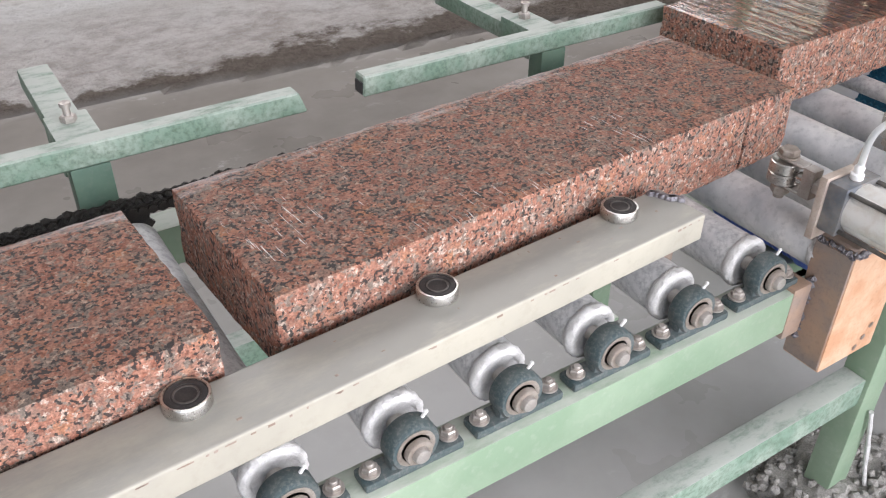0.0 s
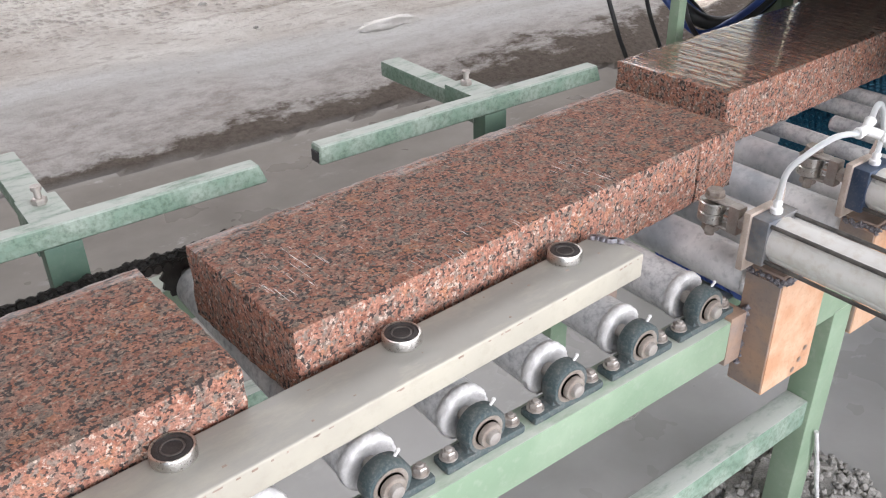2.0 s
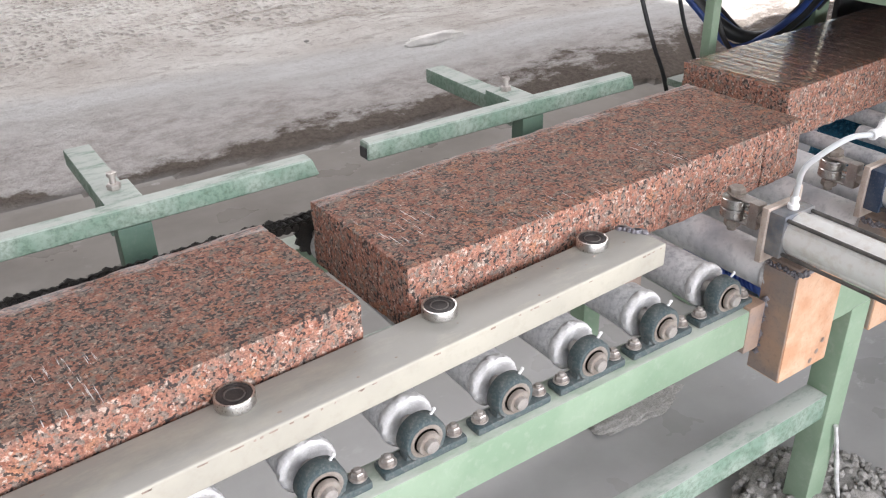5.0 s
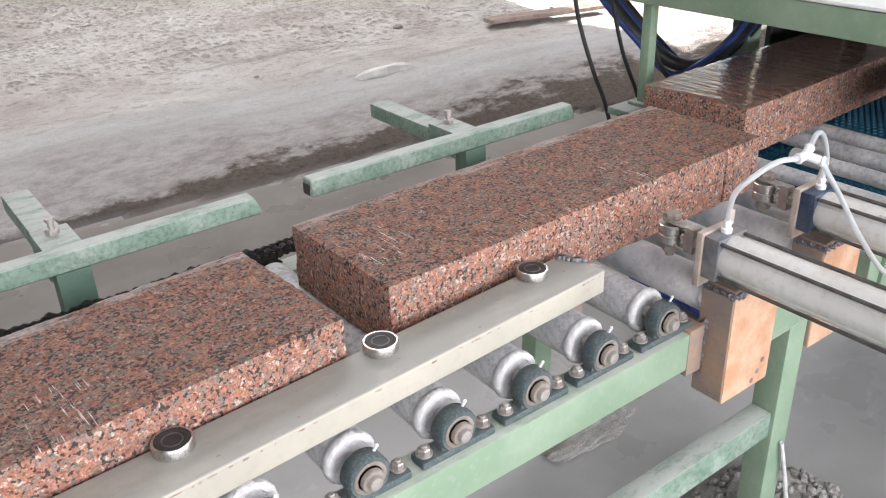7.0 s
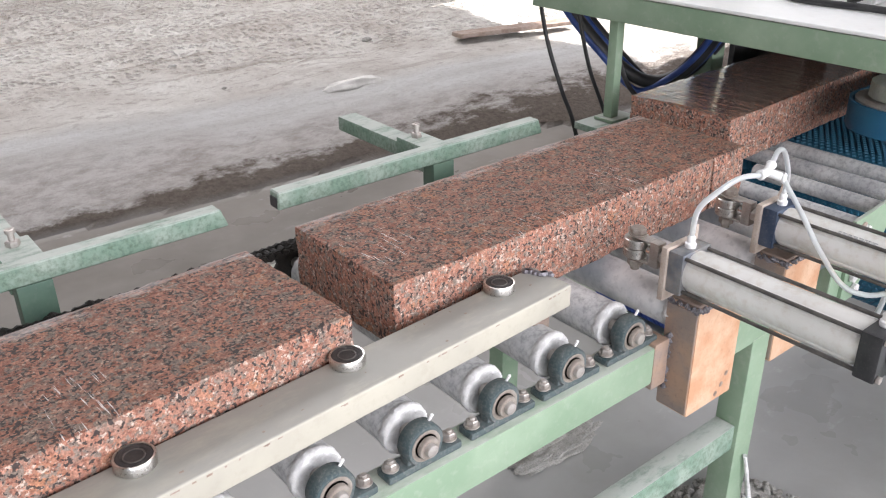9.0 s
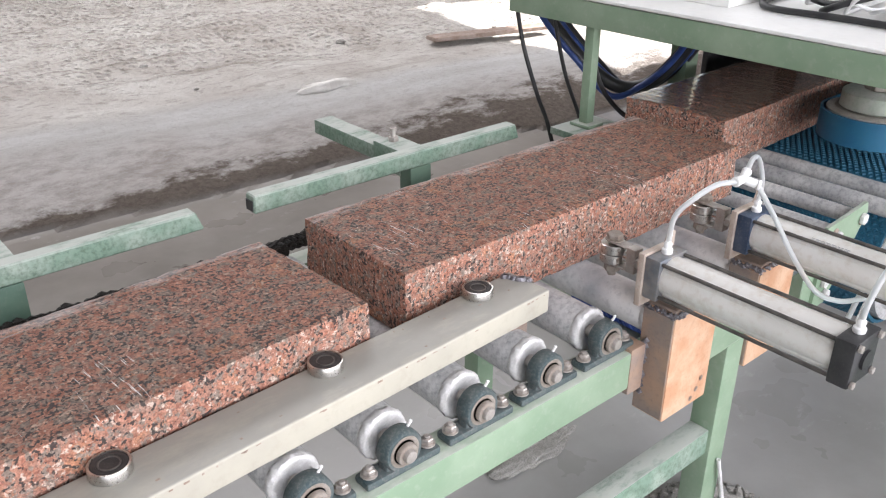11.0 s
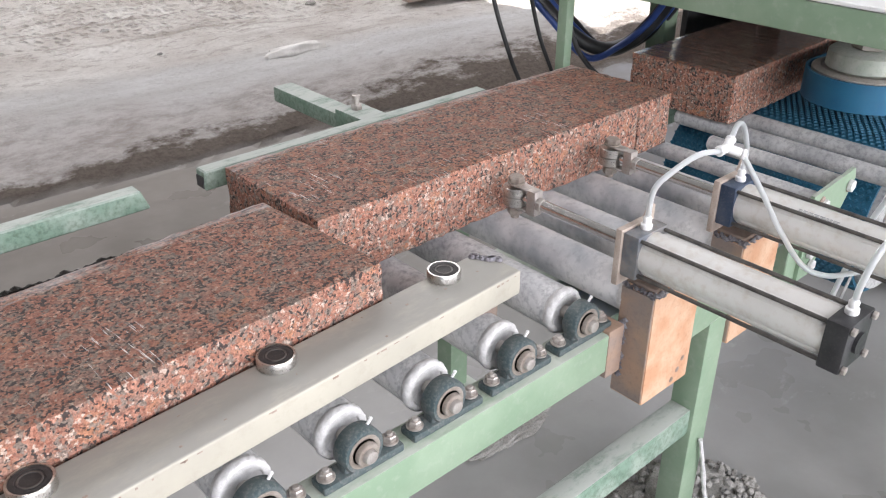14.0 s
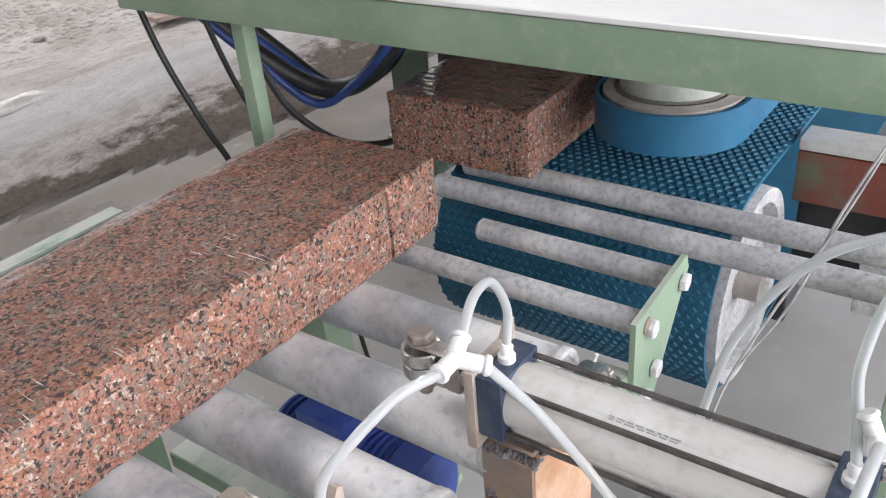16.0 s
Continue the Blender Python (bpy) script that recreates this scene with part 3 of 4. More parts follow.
def roller(steel, label, y0, y1, with_block=True):
    """A conveyor roller on its axis along y; origin on the axis."""
    t = thing("conveyor_roller", label, "roller", "conveyor rollers")
    bm = B()
    lathe(bm, [(0.012, y0), (0.036, y0), (0.038, y0 + 0.002), (0.038, y1 - 0.002), (0.036, y1), (0.012, y1)], "y", seg=36)
    part("tube", bm, steel, t)
    bm = B()
    prof = [(0.014, y0 - 0.004), (0.027, y0 - 0.005), (0.030, y0 - 0.008), (0.036, y0 - 0.009), (0.0395, y0 - 0.006), (0.0405, y0), (0.0395, y0 + 0.006), (0.0378, y0 + 0.009)]
    lathe(bm, prof, "y", seg=72)
    for v in bm.verts:
        q = v.co * 160
        v.co += Vector((v.co.x, 0, v.co.z)).normalized() * (0.0019 * noise.noise(q) + 0.0016 * noise.noise(q * 2.3)) + Vector((0, 0.0012 * noise.noise(q + Vector((5, 5, 5))), 0))
    part("end_collar", bm, M["collar"], t, "lumpy white slurry-caked end collar")
    bm = B()
    lathe(bm, [(0.004, -0.131), (0.0092, -0.130), (0.0108, -0.127), (0.0108, 0.575), (0.004, 0.576)], "y", seg=20)
    part("shaft", bm, M["bolt"], t)
    bm = B()
    teeth = []
    for k in range(28):
        teeth.append(0.047 if k % 2 else 0.040)
    for yy in (0.506,):
        for k in range(28):
            a0, a1 = 2 * math.pi * k / 28, 2 * math.pi * (k + 1) / 28
            r0, r1 = teeth[k], teeth[(k + 1) % 28]
            q = [bm.verts.new((r * math.sin(a), y, r * math.cos(a))) for y in (yy, yy + 0.008) for r, a in ((0.01, a0), (r0, a0), (r1, a1), (0.01, a1))]
            for f4 in ((0, 1, 2, 3), (7, 6, 5, 4), (1, 5, 6, 2)):
                bm.faces.new([q[i] for i in f4])
    bmesh.ops.remove_doubles(bm, verts=bm.verts[:], dist=1e-5)
    part("sprocket", bm, M["chain"], t, "greasy black chain sprocket")
    return t


def pillow_block():
    t = thing("pillow_block", "dark teal cast pillow block bearing bolted on the green rail", "bearing", "pillow blocks")
    bm = B()
    box(bm, (-0.066, -0.016, -0.0365), (0.066, 0.016, -0.0235), 0.004, 2)
    part("base", bm, M["housing"], t)
    bm = B()
    lathe(bm, [(0.0245, -0.0145), (0.030, -0.015), (0.0325, -0.012), (0.0325, 0.010), (0.030, 0.013), (0.0245, 0.0125)], "y", seg=40)
    box(bm, (-0.030, -0.011, -0.034), (0.030, 0.009, -0.008), 0.004, 2)
    part("housing", bm, M["housing"], t)
    bm = B()
    lathe(bm, [(0.0252, -0.010), (0.0252, -0.0152), (0.0225, -0.016), (0.019, -0.0145), (0.0105, -0.0145)], "y", seg=36)
    part("insert_ring", bm, M["insert"], t, "rusty bearing insert")
    bm = B()
    lathe(bm, [(0.0104, -0.016), (0.0172, -0.0165), (0.0176, -0.0225), (0.0165, -0.024), (0.0104, -0.024)], "y", seg=28)
    part("lock_collar", bm, M["insert"], t)
    bm = B()
    rod(bm, (0.016, 0, 0.027), (0.021, -0.001, 0.034), 0.0022, 8)
    lathe(bm, [(0.0001, -0.002), (0.0026, -0.001), (0.0026, 0.0015), (0.0001, 0.003)], "z", (0.0215, -0.001, 0.035), 8)
    part("grease_nipple", bm, M["fitting"], t, "pale grease nipple")
    for x in (-0.0525, 0.0525):
        bm = B()
        lathe(bm, [(0.006, -0.0213), (0.0125, -0.0213), (0.0125, -0.0188), (0.006, -0.0188)], "z", (x, 0, 0), 20)
        hexhead(bm, (x, 0, -0.0188), 0.0098, 0.0085)
        lathe(bm, [(0.0052, -0.0103), (0.0052, -0.0073), (0.004, -0.0063)], "z", (x, 0, 0), 14)
        part("bolt", bm, M["bolt"], t, "dull hex bolt")
    return t


def conveyor_frame():
    t = thing("conveyor_table", "green painted steel conveyor frame standing in grey slurry", "conveyor frame")
    top = AXIS_Z - 0.0365
    for name, y0, y1 in (("near_rail", -0.128, -0.068), ("far_rail", 0.535, 0.595)):
        bm = B()
        box(bm, (-1.4, y0, top - 0.075), (0.545, y1, top), 0.004, 2)
        part(name, bm, M["green"], t)
    bm = B()
    box(bm, (0.735, -0.163, top - 0.082), (0.862, -0.118, top - 0.004), 0.004, 2)
    part("rail_extension", bm, M["green"], t)
    bm = B()
    box(bm, (-1.4, -0.158, -0.495), (0.805, -0.112, -0.435), 0.004, 2)
    part("lower_beam", bm, M["green_dusty"], t, "pale dusty green lower beam")
    bm = B()
    box(bm, (-1.4, 0.545, -0.515), (0.805, 0.59, -0.455), 0.004, 2)
    part("lower_beam", bm, M["green_dusty"], t)
    for x in (-1.25, 0.805):
        for y in (-0.165, 0.535):
            bm = B()
            box(bm, (x, y, GROUND_Z), (x + 0.060, y + 0.055, top - 0.075), 0.004, 2)
            box(bm, (x - 0.02, y - 0.02, GROUND_Z - 0.01), (x + 0.085, y + 0.085, GROUND_Z + 0.008), 0.002)
            part("leg", bm, M["green"], t, "green angle-iron leg")
    for x in (-0.4, 0.428):
        bm = B()
        box(bm, (x, -0.11, top - 0.075), (x + 0.045, 0.54, top - 0.03), 0.003)
        part("cross_member", bm, M["green"], t)
    bm = B()
    box(bm, (0.545, -0.128, -0.245), (0.585, -0.085, -0.15), 0.004, 2)
    part("end_block", bm, M["burnt_shaded"], t, "rusty welded end block")
    return t


conveyor_frame()
_r0 = roller(M["roller"], "dusty grey steel conveyor roller with white caked end", -0.060, 0.46)
_r0.matrix_world = pose(NEAR_X[0], 0, AXIS_Z)
ROLLERS.append(_r0)
for _x in NEAR_X[1:]:
    ROLLERS.append(copy_thing(_r0, pose(_x, 0, AXIS_Z)))
_r1 = roller(M["roller_blue"], "wet blue-grey steel conveyor roller with pale dried smears", -0.105, 0.46)
_r1.matrix_world = pose(FAR_X[0], 0.0, AXIS_Z)
ROLLERS.append(_r1)
for _x in FAR_X[1:]:
    ROLLERS.append(copy_thing(_r1, pose(_x, 0.0, AXIS_Z)))
_p0 = pillow_block()
_p0.matrix_world = pose(NEAR_X[0], -0.099, AXIS_Z)
for _x in NEAR_X[1:] + [FAR_X[1], FAR_X[3]]:
    copy_thing(_p0, pose(_x, -0.099 - (0.045 if _x > 0.6 else 0), AXIS_Z))


def chain_link(rng):
    """One dirty link: two pins, plates and clinging grease."""
    bm = B()
    z = -0.084
    for dy in (-0.012, 0.012):
        lathe(bm, [(0.0001, -0.002 + dy), (0.0105, -0.0015 + dy), (0.0105, 0.0015 + dy), (0.0001, 0.002 + dy)], "y", (0, 0.508, z), 8)
        box(bm, (0, 0.510 + dy, z - 0.008), (0.016, 0.514 + dy, z + 0.007 + rng.uniform(0, 0.003)), 0.002)
    rod(bm, (0, 0.490, z), (0, 0.530, z), 0.0075, 8)
    for k in range(2):
        tt = B()
        bmesh.ops.create_icosphere(tt, subdivisions=1, radius=rng.uniform(0.004, 0.010))
        merge(bm, tt, Matrix.Translation((rng.uniform(0, 0.016), rng.uniform(0.488, 0.53), z + rng.uniform(0.0, 0.006))))
    return bm


def drive_chain():
    t = thing("drive_chain", "black greasy roller chain running along the roller ends", "chain")
    rng = random.Random(4)
    first = []
    for k in range(4):
        ob = part("link", chain_link(rng), M["chain"], t)
        ob.location = (-1.6 + 0.0158 * k, 0, 0)
        first.append(ob)
    for k in range(4, 170):
        ob = new("link", first[rng.randrange(4)].data)
        ob.parent = t
        ob.location = (-1.6 + 0.0158 * k, 0, rng.uniform(-0.002, 0.002))
    return t


chain = drive_chain()


# ---- side fences ----
def side_fence(name, x0, x1, arm_x, label):
    y = 0.570
    t = thing(name, label, "guide fence", "side fences")
    bm = B()
    w = 0.0175
    box(bm, (x0, y - w, -0.022), (x1, y + w, 0.016), 0.003, 1)
    for v in bm.verts:
        for end, s in ((x0, 1), (x1, -1)):
            if abs(v.co.x - end) < 0.006 and v.co.z > 0.0:
                v.co.x += (0.012 if s < 0 else 0.002) * s
    part("bar", bm, M["green_dusty"], t, "", 30)
    # black block in the solid bar's end, painting the dark of a hollow tube
    bm = B()
    box(bm, (x0 - 0.0012, y - w * 0.72, -0.018), (x0 + 0.01, y + w * 0.72, 0.004), 0.0)
    part("hollow_shade", bm, M["black"], t, "black block painted as shade inside the tube end")
    bm = B()
    box(bm, (arm_x - 0.027, y + 0.02, -0.040), (arm_x + 0.027, 0.955, -0.003), 0.004, 2)
    part("sliding_arm", bm, M["green_dusty"], t, "dusty green sliding arm")
    bm = B()
    box(bm, (arm_x - 0.034, 0.590, -0.05), (arm_x + 0.034, 0.69, 0.012), 0.004, 2)
    part("clamp_socket", bm, M["green_dusty"], t)
    bm = B()
    hexhead(bm, (arm_x, 0.655, 0.012), 0.013, 0.011)
    rod(bm, (arm_x, 0.655, 0.02), (arm_x, 0.655, 0.045), 0.006, 12)
    lathe(bm, [(0.004, 0), (0.009, 0.001), (0.009, 0.008), (0.004, 0.009)], "z", (arm_x, 0.655, 0.036), 12)
    part("clamp_bolt", bm, M["bolt"], t, "dusty clamp bolt")
    bm = B()
    box(bm, (arm_x - 0.03, 0.553, -0.1545), (arm_x + 0.03, 0.594, -0.022), 0.003, 2)
    part("post", bm, M["green_dark"], t, "dark green post")
    return t


side_fence("side_fence", 0.198, 0.94, 0.625, "dusty green square-tube side fence on a sliding arm")
side_fence("side_fence", -0.95, 0.09, -0.27, "dusty green side fence with a rounded tube end")


# ---- pneumatic pushers ----
def air_cylinder(x, label):
    """The fixed body; rod side towards +y. Axis at z -0.016."""
    t = thing("air_cylinder", label, "air cylinder", "air cylinders", m=pose(x, 0, -0.018))
    s = 0.0385
    bm = B()
    rod(bm, (0, -0.445, 0), (0, -0.142, 0), 0.0355, 40)
    box(bm, (-0.030, -0.445, -0.030), (0.030, -0.142, 0.030), 0.010, 3)
    part("barrel", bm, M["alu"], t)
    for sx in (-1, 1):
        for sz in (-1, 1):
            # rods coloured dark to paint the shadow line along the barrel
            bm = B()
            rod(bm, (sx * 0.031, -0.47, sz * 0.031), (sx * 0.031, -0.118, sz * 0.031), 0.0034, 10)
            part("tie_rod", bm, M["dark_steel"], t)
    bm = B()
    box(bm, (-s, -0.142, -s), (s, -0.112, s), 0.003, 2)
    part("front_head", bm, M["head_steel"] if x < 0.7 else M["blue_black"], t, "stained dark steel cylinder head" if x < 0.7 else "blue-black cylinder head")
    bm = B()
    box(bm, (-s - 0.004, -0.112, -s - 0.02), (s + 0.004, -0.100, s + 0.004), 0.002, 2)
    part("mounting_flange", bm, M["flange"], t, "rust-orange mounting flange")
    bm = B()
    v = [bm.verts.new(p) for y in (-0.1115, -0.1025) for p in ((s - 0.016, y, s + 0.003), (s + 0.0035, y, s + 0.003), (s + 0.0035, y, s + 0.024), (s - 0.003, y, s + 0.027))]
    bm.faces.new(v[:4]), bm.faces.new(v[4:][::-1])
    for k in range(4):
        bm.faces.new((v[k], v[(k + 1) % 4], v[4 + (k + 1) % 4], v[4 + k]))
    part("flange_fin", bm, M["flange"], t)
    bm = B()
    box(bm, (-s, -0.478, -s), (s, -0.445, s), 0.004, 2)
    rod(bm, (0, -0.483, 0), (0, -0.476, 0), 0.016, 20)
    part("end_cap", bm, M["black"] if x < 0.7 else M["blue_black"], t, "black end cap" if x < 0.7 else "dark blue end cap")
    for sx in (-1, 1):
        for sz in (-1, 1):
            bm = B()
            hexhead(bm, (sx * 0.031, -0.484, sz * 0.031), 0.0065, 0.006, "y")
            part("cap_nut", bm, M["bolt"], t)
    bm = B()
    rod(bm, (0, -0.104, 0), (0, -0.088, 0), 0.019, 24, 0.003)
    part("rod_gland", bm, M["insert"], t)
    for y in (-0.127, -0.461):
        bm = B()
        lathe(bm, [(0.008, s - 0.001), (0.0095, s + 0.001), (0.0095, s + 0.008), (0.0065, s + 0.010), (0.0075, s + 0.018), (0.005, s + 0.022)], "z", (0, y, 0), 14)
        part("air_fitting", bm, M["fitting"], t, "clear white push-in fitting")
    if x > 0.7:
        bm = B()
        rng = random.Random(3)
        for row in range(4):
            yy = -0.25
            while yy > -0.312:
                w = rng.uniform(0.004, 0.011)
                a = radians(118 + 5 * row)
                c = Vector((0.0358 * math.cos(a), 0, 0.0358 * math.sin(a)))
                m = Matrix.Translation(c + Vector((0, yy, 0))) @ Matrix.Rotation(math.pi / 2 - a, 4, "Y")
                box(bm, (-0.0008, -w, -0.0002), (0.0008, 0, 0.0004), 0, 1, m)
                yy -= w + 0.0022
        part("print", bm, M["print_grey"], t, "faint grey printed lines")
    return t


def pusher(x, label):
    """The rod with its fork and bearing; slides along y."""
    t = thing("push_rod", label, "push rod", "push rods", m=pose(x, 0, -0.018))
    bm = B()
    rod(bm, (0, -0.29, 0), (0, -0.028, 0), 0.0105, 20)
    part("rod", bm, M["chrome"], t)
    bm = B()
    hexhead(bm, (0, -0.068, 0), 0.014, 0.012, "y")
    box(bm, (-0.011, -0.056, -0.024), (0.011, -0.036, 0.024), 0.003, 2)
    box(bm, (-0.011, -0.036, 0.0185), (0.011, 0.008, 0.024), 0.002)
    box(bm, (-0.011, -0.036, -0.024), (0.011, 0.008, -0.0185), 0.002)
    part("fork", bm, M["bolt"], t, "worn steel fork end")
    for z in (0.0092, -0.0092):
        bm = B()
        lathe(bm, [(0.010, 0.0078), (0.0195, 0.0078), (0.0205, 0.0086), (0.0225, 0.0086), (0.0238, 0.0072), (0.0238, -0.0072), (0.0225, -0.0086), (0.010, -0.0086)], "z", (0, 0, z), 36)
        part("wheel", bm, M["steel"], t, "shiny ball bearing wheel")
    bm = B()
    lathe(bm, [(0.007, 0.024), (0.0165, 0.024), (0.0165, 0.0262), (0.007, 0.0262)], "z", (0, 0, 0), 24)
    hexhead(bm, (0, 0, 0.0262), 0.0150, 0.011)
    rod(bm, (0, 0, -0.046), (0, 0, 0.024), 0.008, 12)
    hexhead(bm, (0, 0, -0.038), 0.0145, 0.013)
    part("pivot_bolt", bm, M["insert"], t, "dark hex pivot bolt")
    return t


CYL_X = (0.612, 0.892)
air_cylinder(CYL_X[0], "dusty aluminium air cylinder with black end cap")
air_cylinder(CYL_X[1], "dusty aluminium air cylinder with grey printed label")
PUSHERS = [pusher(x, "steel push rod with a bearing wheel in a fork") for x in CYL_X]


def mounting_block(x, bottom, label):
    t = thing("mounting_block", label, "bracket", "mounting blocks")
    bm = B()
    box(bm, (x, -0.172, bottom), (x + 0.135, -0.105, -0.082), 0.003, 2)
    part("block", bm, M["rust"], t)
    bm = B()
    box(bm, (x + 0.004, -0.168, -0.0835), (x + 0.131, -0.100, -0.0755), 0.003)
    part("top_plate", bm, M["rust_dark"], t, "burnt dark steel top plate")
    # thin darker sheet that paints the shade of the -x face
    bm = B()
    box(bm, (x - 0.003, -0.170, bottom + 0.004), (x - 0.0002, -0.106, -0.088), 0.001)
    part("shaded_side", bm, M["burnt_shaded"], t, "heat-marked brown side face, painted darker as in shade")
    bm = B()
    rng = random.Random(int(x * 100))
    for k in range(34):
        a = k / 33
        for p in ((x + 0.135 * a, -0.1715, -0.083), (x + 0.001, -0.172 + 0.065 * a, -0.083)):
            r = rng.uniform(0.003, 0.0062)
            lathe(bm, [(0.0003, -r), (r, 0), (0.0003, r)], "z", (p[0] + rng.uniform(-0.002, 0.002), p[1], p[2] + rng.uniform(-0.006, 0.002)), 6)
    part("weld_bead", bm, M["weld"], t, "rough grey weld bead")
    bm = B()
    for k in range(26):
        r = rng.uniform(0.004, 0.008)
        lathe(bm, [(0.0003, -r), (r, 0), (0.0003, r)], "z", (x - 0.004 + rng.uniform(-0.004, 0.004), -0.118 + rng.uniform(-0.004, 0.004), -0.15 - 0.11 * k / 25), 6)
    tagged(part("side_weld", bm, M["weld"], t, "rough grey weld bead"), kind="stuff")
    bm = B()
    for dx, dz in ((0.100, 0.03), (0.085, 0.015), (0.112, 0.05)):
        lathe(bm, [(0.0003, 0), (0.006, 0.001), (0.0003, 0.002)], "y", (x + dx, -0.174, bottom + dz), 7)
    part("burn_mark", bm, M["rust_dark"], t, "dark burn marks")
    return t


mounting_block(0.598, -0.305, "rust-orange steel block welded under the air cylinder")
mounting_block(0.868, -0.30, "rust-orange steel block welded to the green rail")


def air_hose(name, pts, r, material, label, category="hose"):
    bm = B()
    pipe(bm, pts, r, 12, 10)
    ob = part(name, bm, material, None, "", 80)
    return tagged(ob, label, category)


NOZ = 0.042
air_hose("air_tube", [(0.612, -0.127, NOZ - 0.006), (0.618, -0.128, 0.085), (0.640, -0.14, 0.112), (0.685, -0.155, 0.134), (0.728, -0.166, 0.133)], 0.0048, M["tube"], "clear plastic air tube from cylinder to tee")
air_hose("air_tube", [(0.770, -0.160, 0.138), (0.82, -0.142, 0.148), (0.875, -0.125, 0.125), (0.903, -0.123, 0.075), (0.892, -0.127, NOZ - 0.006)], 0.0048, M["tube"], "short clear plastic air tube over the tee")
air_hose("air_tube", [(0.765, -0.188, 0.124), (0.805, -0.212, 0.055), (0.832, -0.24, -0.01), (0.836, -0.29, -0.062), (0.86, -0.325, -0.078), (0.90, -0.35, -0.078), (0.96, -0.37, -0.085), (1.0, -0.38, -0.12)], 0.0048, M["tube"], "looped clear plastic air tube hanging beside cylinder")
air_hose("air_tube", [(0.612, -0.461, NOZ - 0.006), (0.617, -0.463, 0.07), (0.65, -0.468, 0.115), (0.74, -0.475, 0.13), (0.84, -0.476, 0.105), (0.888, -0.474, 0.068)], 0.0048, M["tube"], "clear plastic air tube rising from black end cap")
air_hose("air_tube", [(0.892, -0.461, NOZ - 0.006), (0.91, -0.452, 0.075), (0.93, -0.445, 0.12), (0.97, -0.46, 0.18), (1.05, -0.52, 0.24), (1.2, -0.62, 0.30)], 0.0048, M["tube"], "clear plastic air tube rising from second cylinder")
air_hose("air_tube", [(0.900, -0.486, 0.052), (0.880, -0.494, 0.0), (0.868, -0.502, -0.07), (0.880, -0.525, -0.122), (0.905, -0.556, -0.10), (0.918, -0.558, -0.03), (0.914, -0.520, 0.03), (0.910, -0.486, 0.052)], 0.0048, M["tube"], "clear plastic air tube hanging in a narrow loop")
air_hose("air_tube", [(1.15, -0.235, -0.30), (1.15, -0.253, -0.199), (1.15, -0.284, -0.062), (1.15, -0.346, 0.052), (1.16, -0.42, 0.108), (1.2, -0.55, 0.13)], 0.0058, M["tube"], "thick clear plastic tube rising from the slurry side")
for _k in range(2):
    _d = 0.012 * _k
    air_hose("thin_wire", [(1.16 + _d, -0.245, -0.32), (1.16 + _d, -0.275, -0.15), (1.17 + _d, -0.32 - _d, -0.02), (1.19, -0.37, 0.10 + _d), (1.22, -0.41, 0.22)], 0.0016, M["wire"], "thin grey electric wire", "wire")


def tee_fitting(c, arms):
    t = thing("tee_fitting", "white plastic tee fitting joining clear tubes", "pipe fitting", "tee fittings")
    c = Vector(c)
    bm = B()
    for d in arms:
        rod(bm, c, c + Vector(d) * 0.8, 0.0078, 14, 0.002)
    part("body", bm, M["fitting"], t)
    for d in arms:
        bm = B()
        d = Vector(d)
        rod(bm, c + d * 0.78, c + d, 0.0092, 14, 0.002)
        part("release_collar", bm, M["fitting"], t)


tee_fitting((0.905, -0.470, 0.060), ((-0.022, -0.004, 0.008), (0.004, 0.012, 0.024), (0.0, -0.014, -0.012)))
tee_fitting((0.752, -0.165, 0.132), ((-0.026, -0.002, 0.001), (0.023, 0.007, 0.007), (0.015, -0.027, -0.008)))


# ---- rods and plate before the machine ----
def support_bar(x, y0, y1, r, z, label):
    ob = thing("support_bar", label, "steel bar", "support bars")
    bm = B()
    lathe(bm, [(r * 0.8, y0 + 0.004), (r, y0 + 0.006), (r, y1 - 0.004), (r * 0.8, y1)], "y", (x, 0, z), 24)
    part("tube", bm, M["roller"], ob)
    bm = B()
    lathe(bm, [(r * 0.4, y0 - 0.012), (r * 0.72, y0 - 0.01), (r * 0.78, y0 + 0.004), (r * 0.5, y0 + 0.006)], "y", (x, 0, z), 20)
    part("end_plug", bm, M["rust_dark"], ob, "dark end plug")


support_bar(1.172, -0.158, 0.30, 0.018, -0.098, "dusty grey steel support bar on a green plate")
support_bar(1.292, -0.158, 0.17, 0.018, -0.098, "short dusty grey steel bar on a green plate")
support_bar(1.398, -0.47, 0.33, 0.020, -0.100, "long dusty grey steel bar across the blue belt")
support_bar(1.495, -0.60, 0.33, 0.020, -0.100, "long dusty grey steel bar across the blue belt")


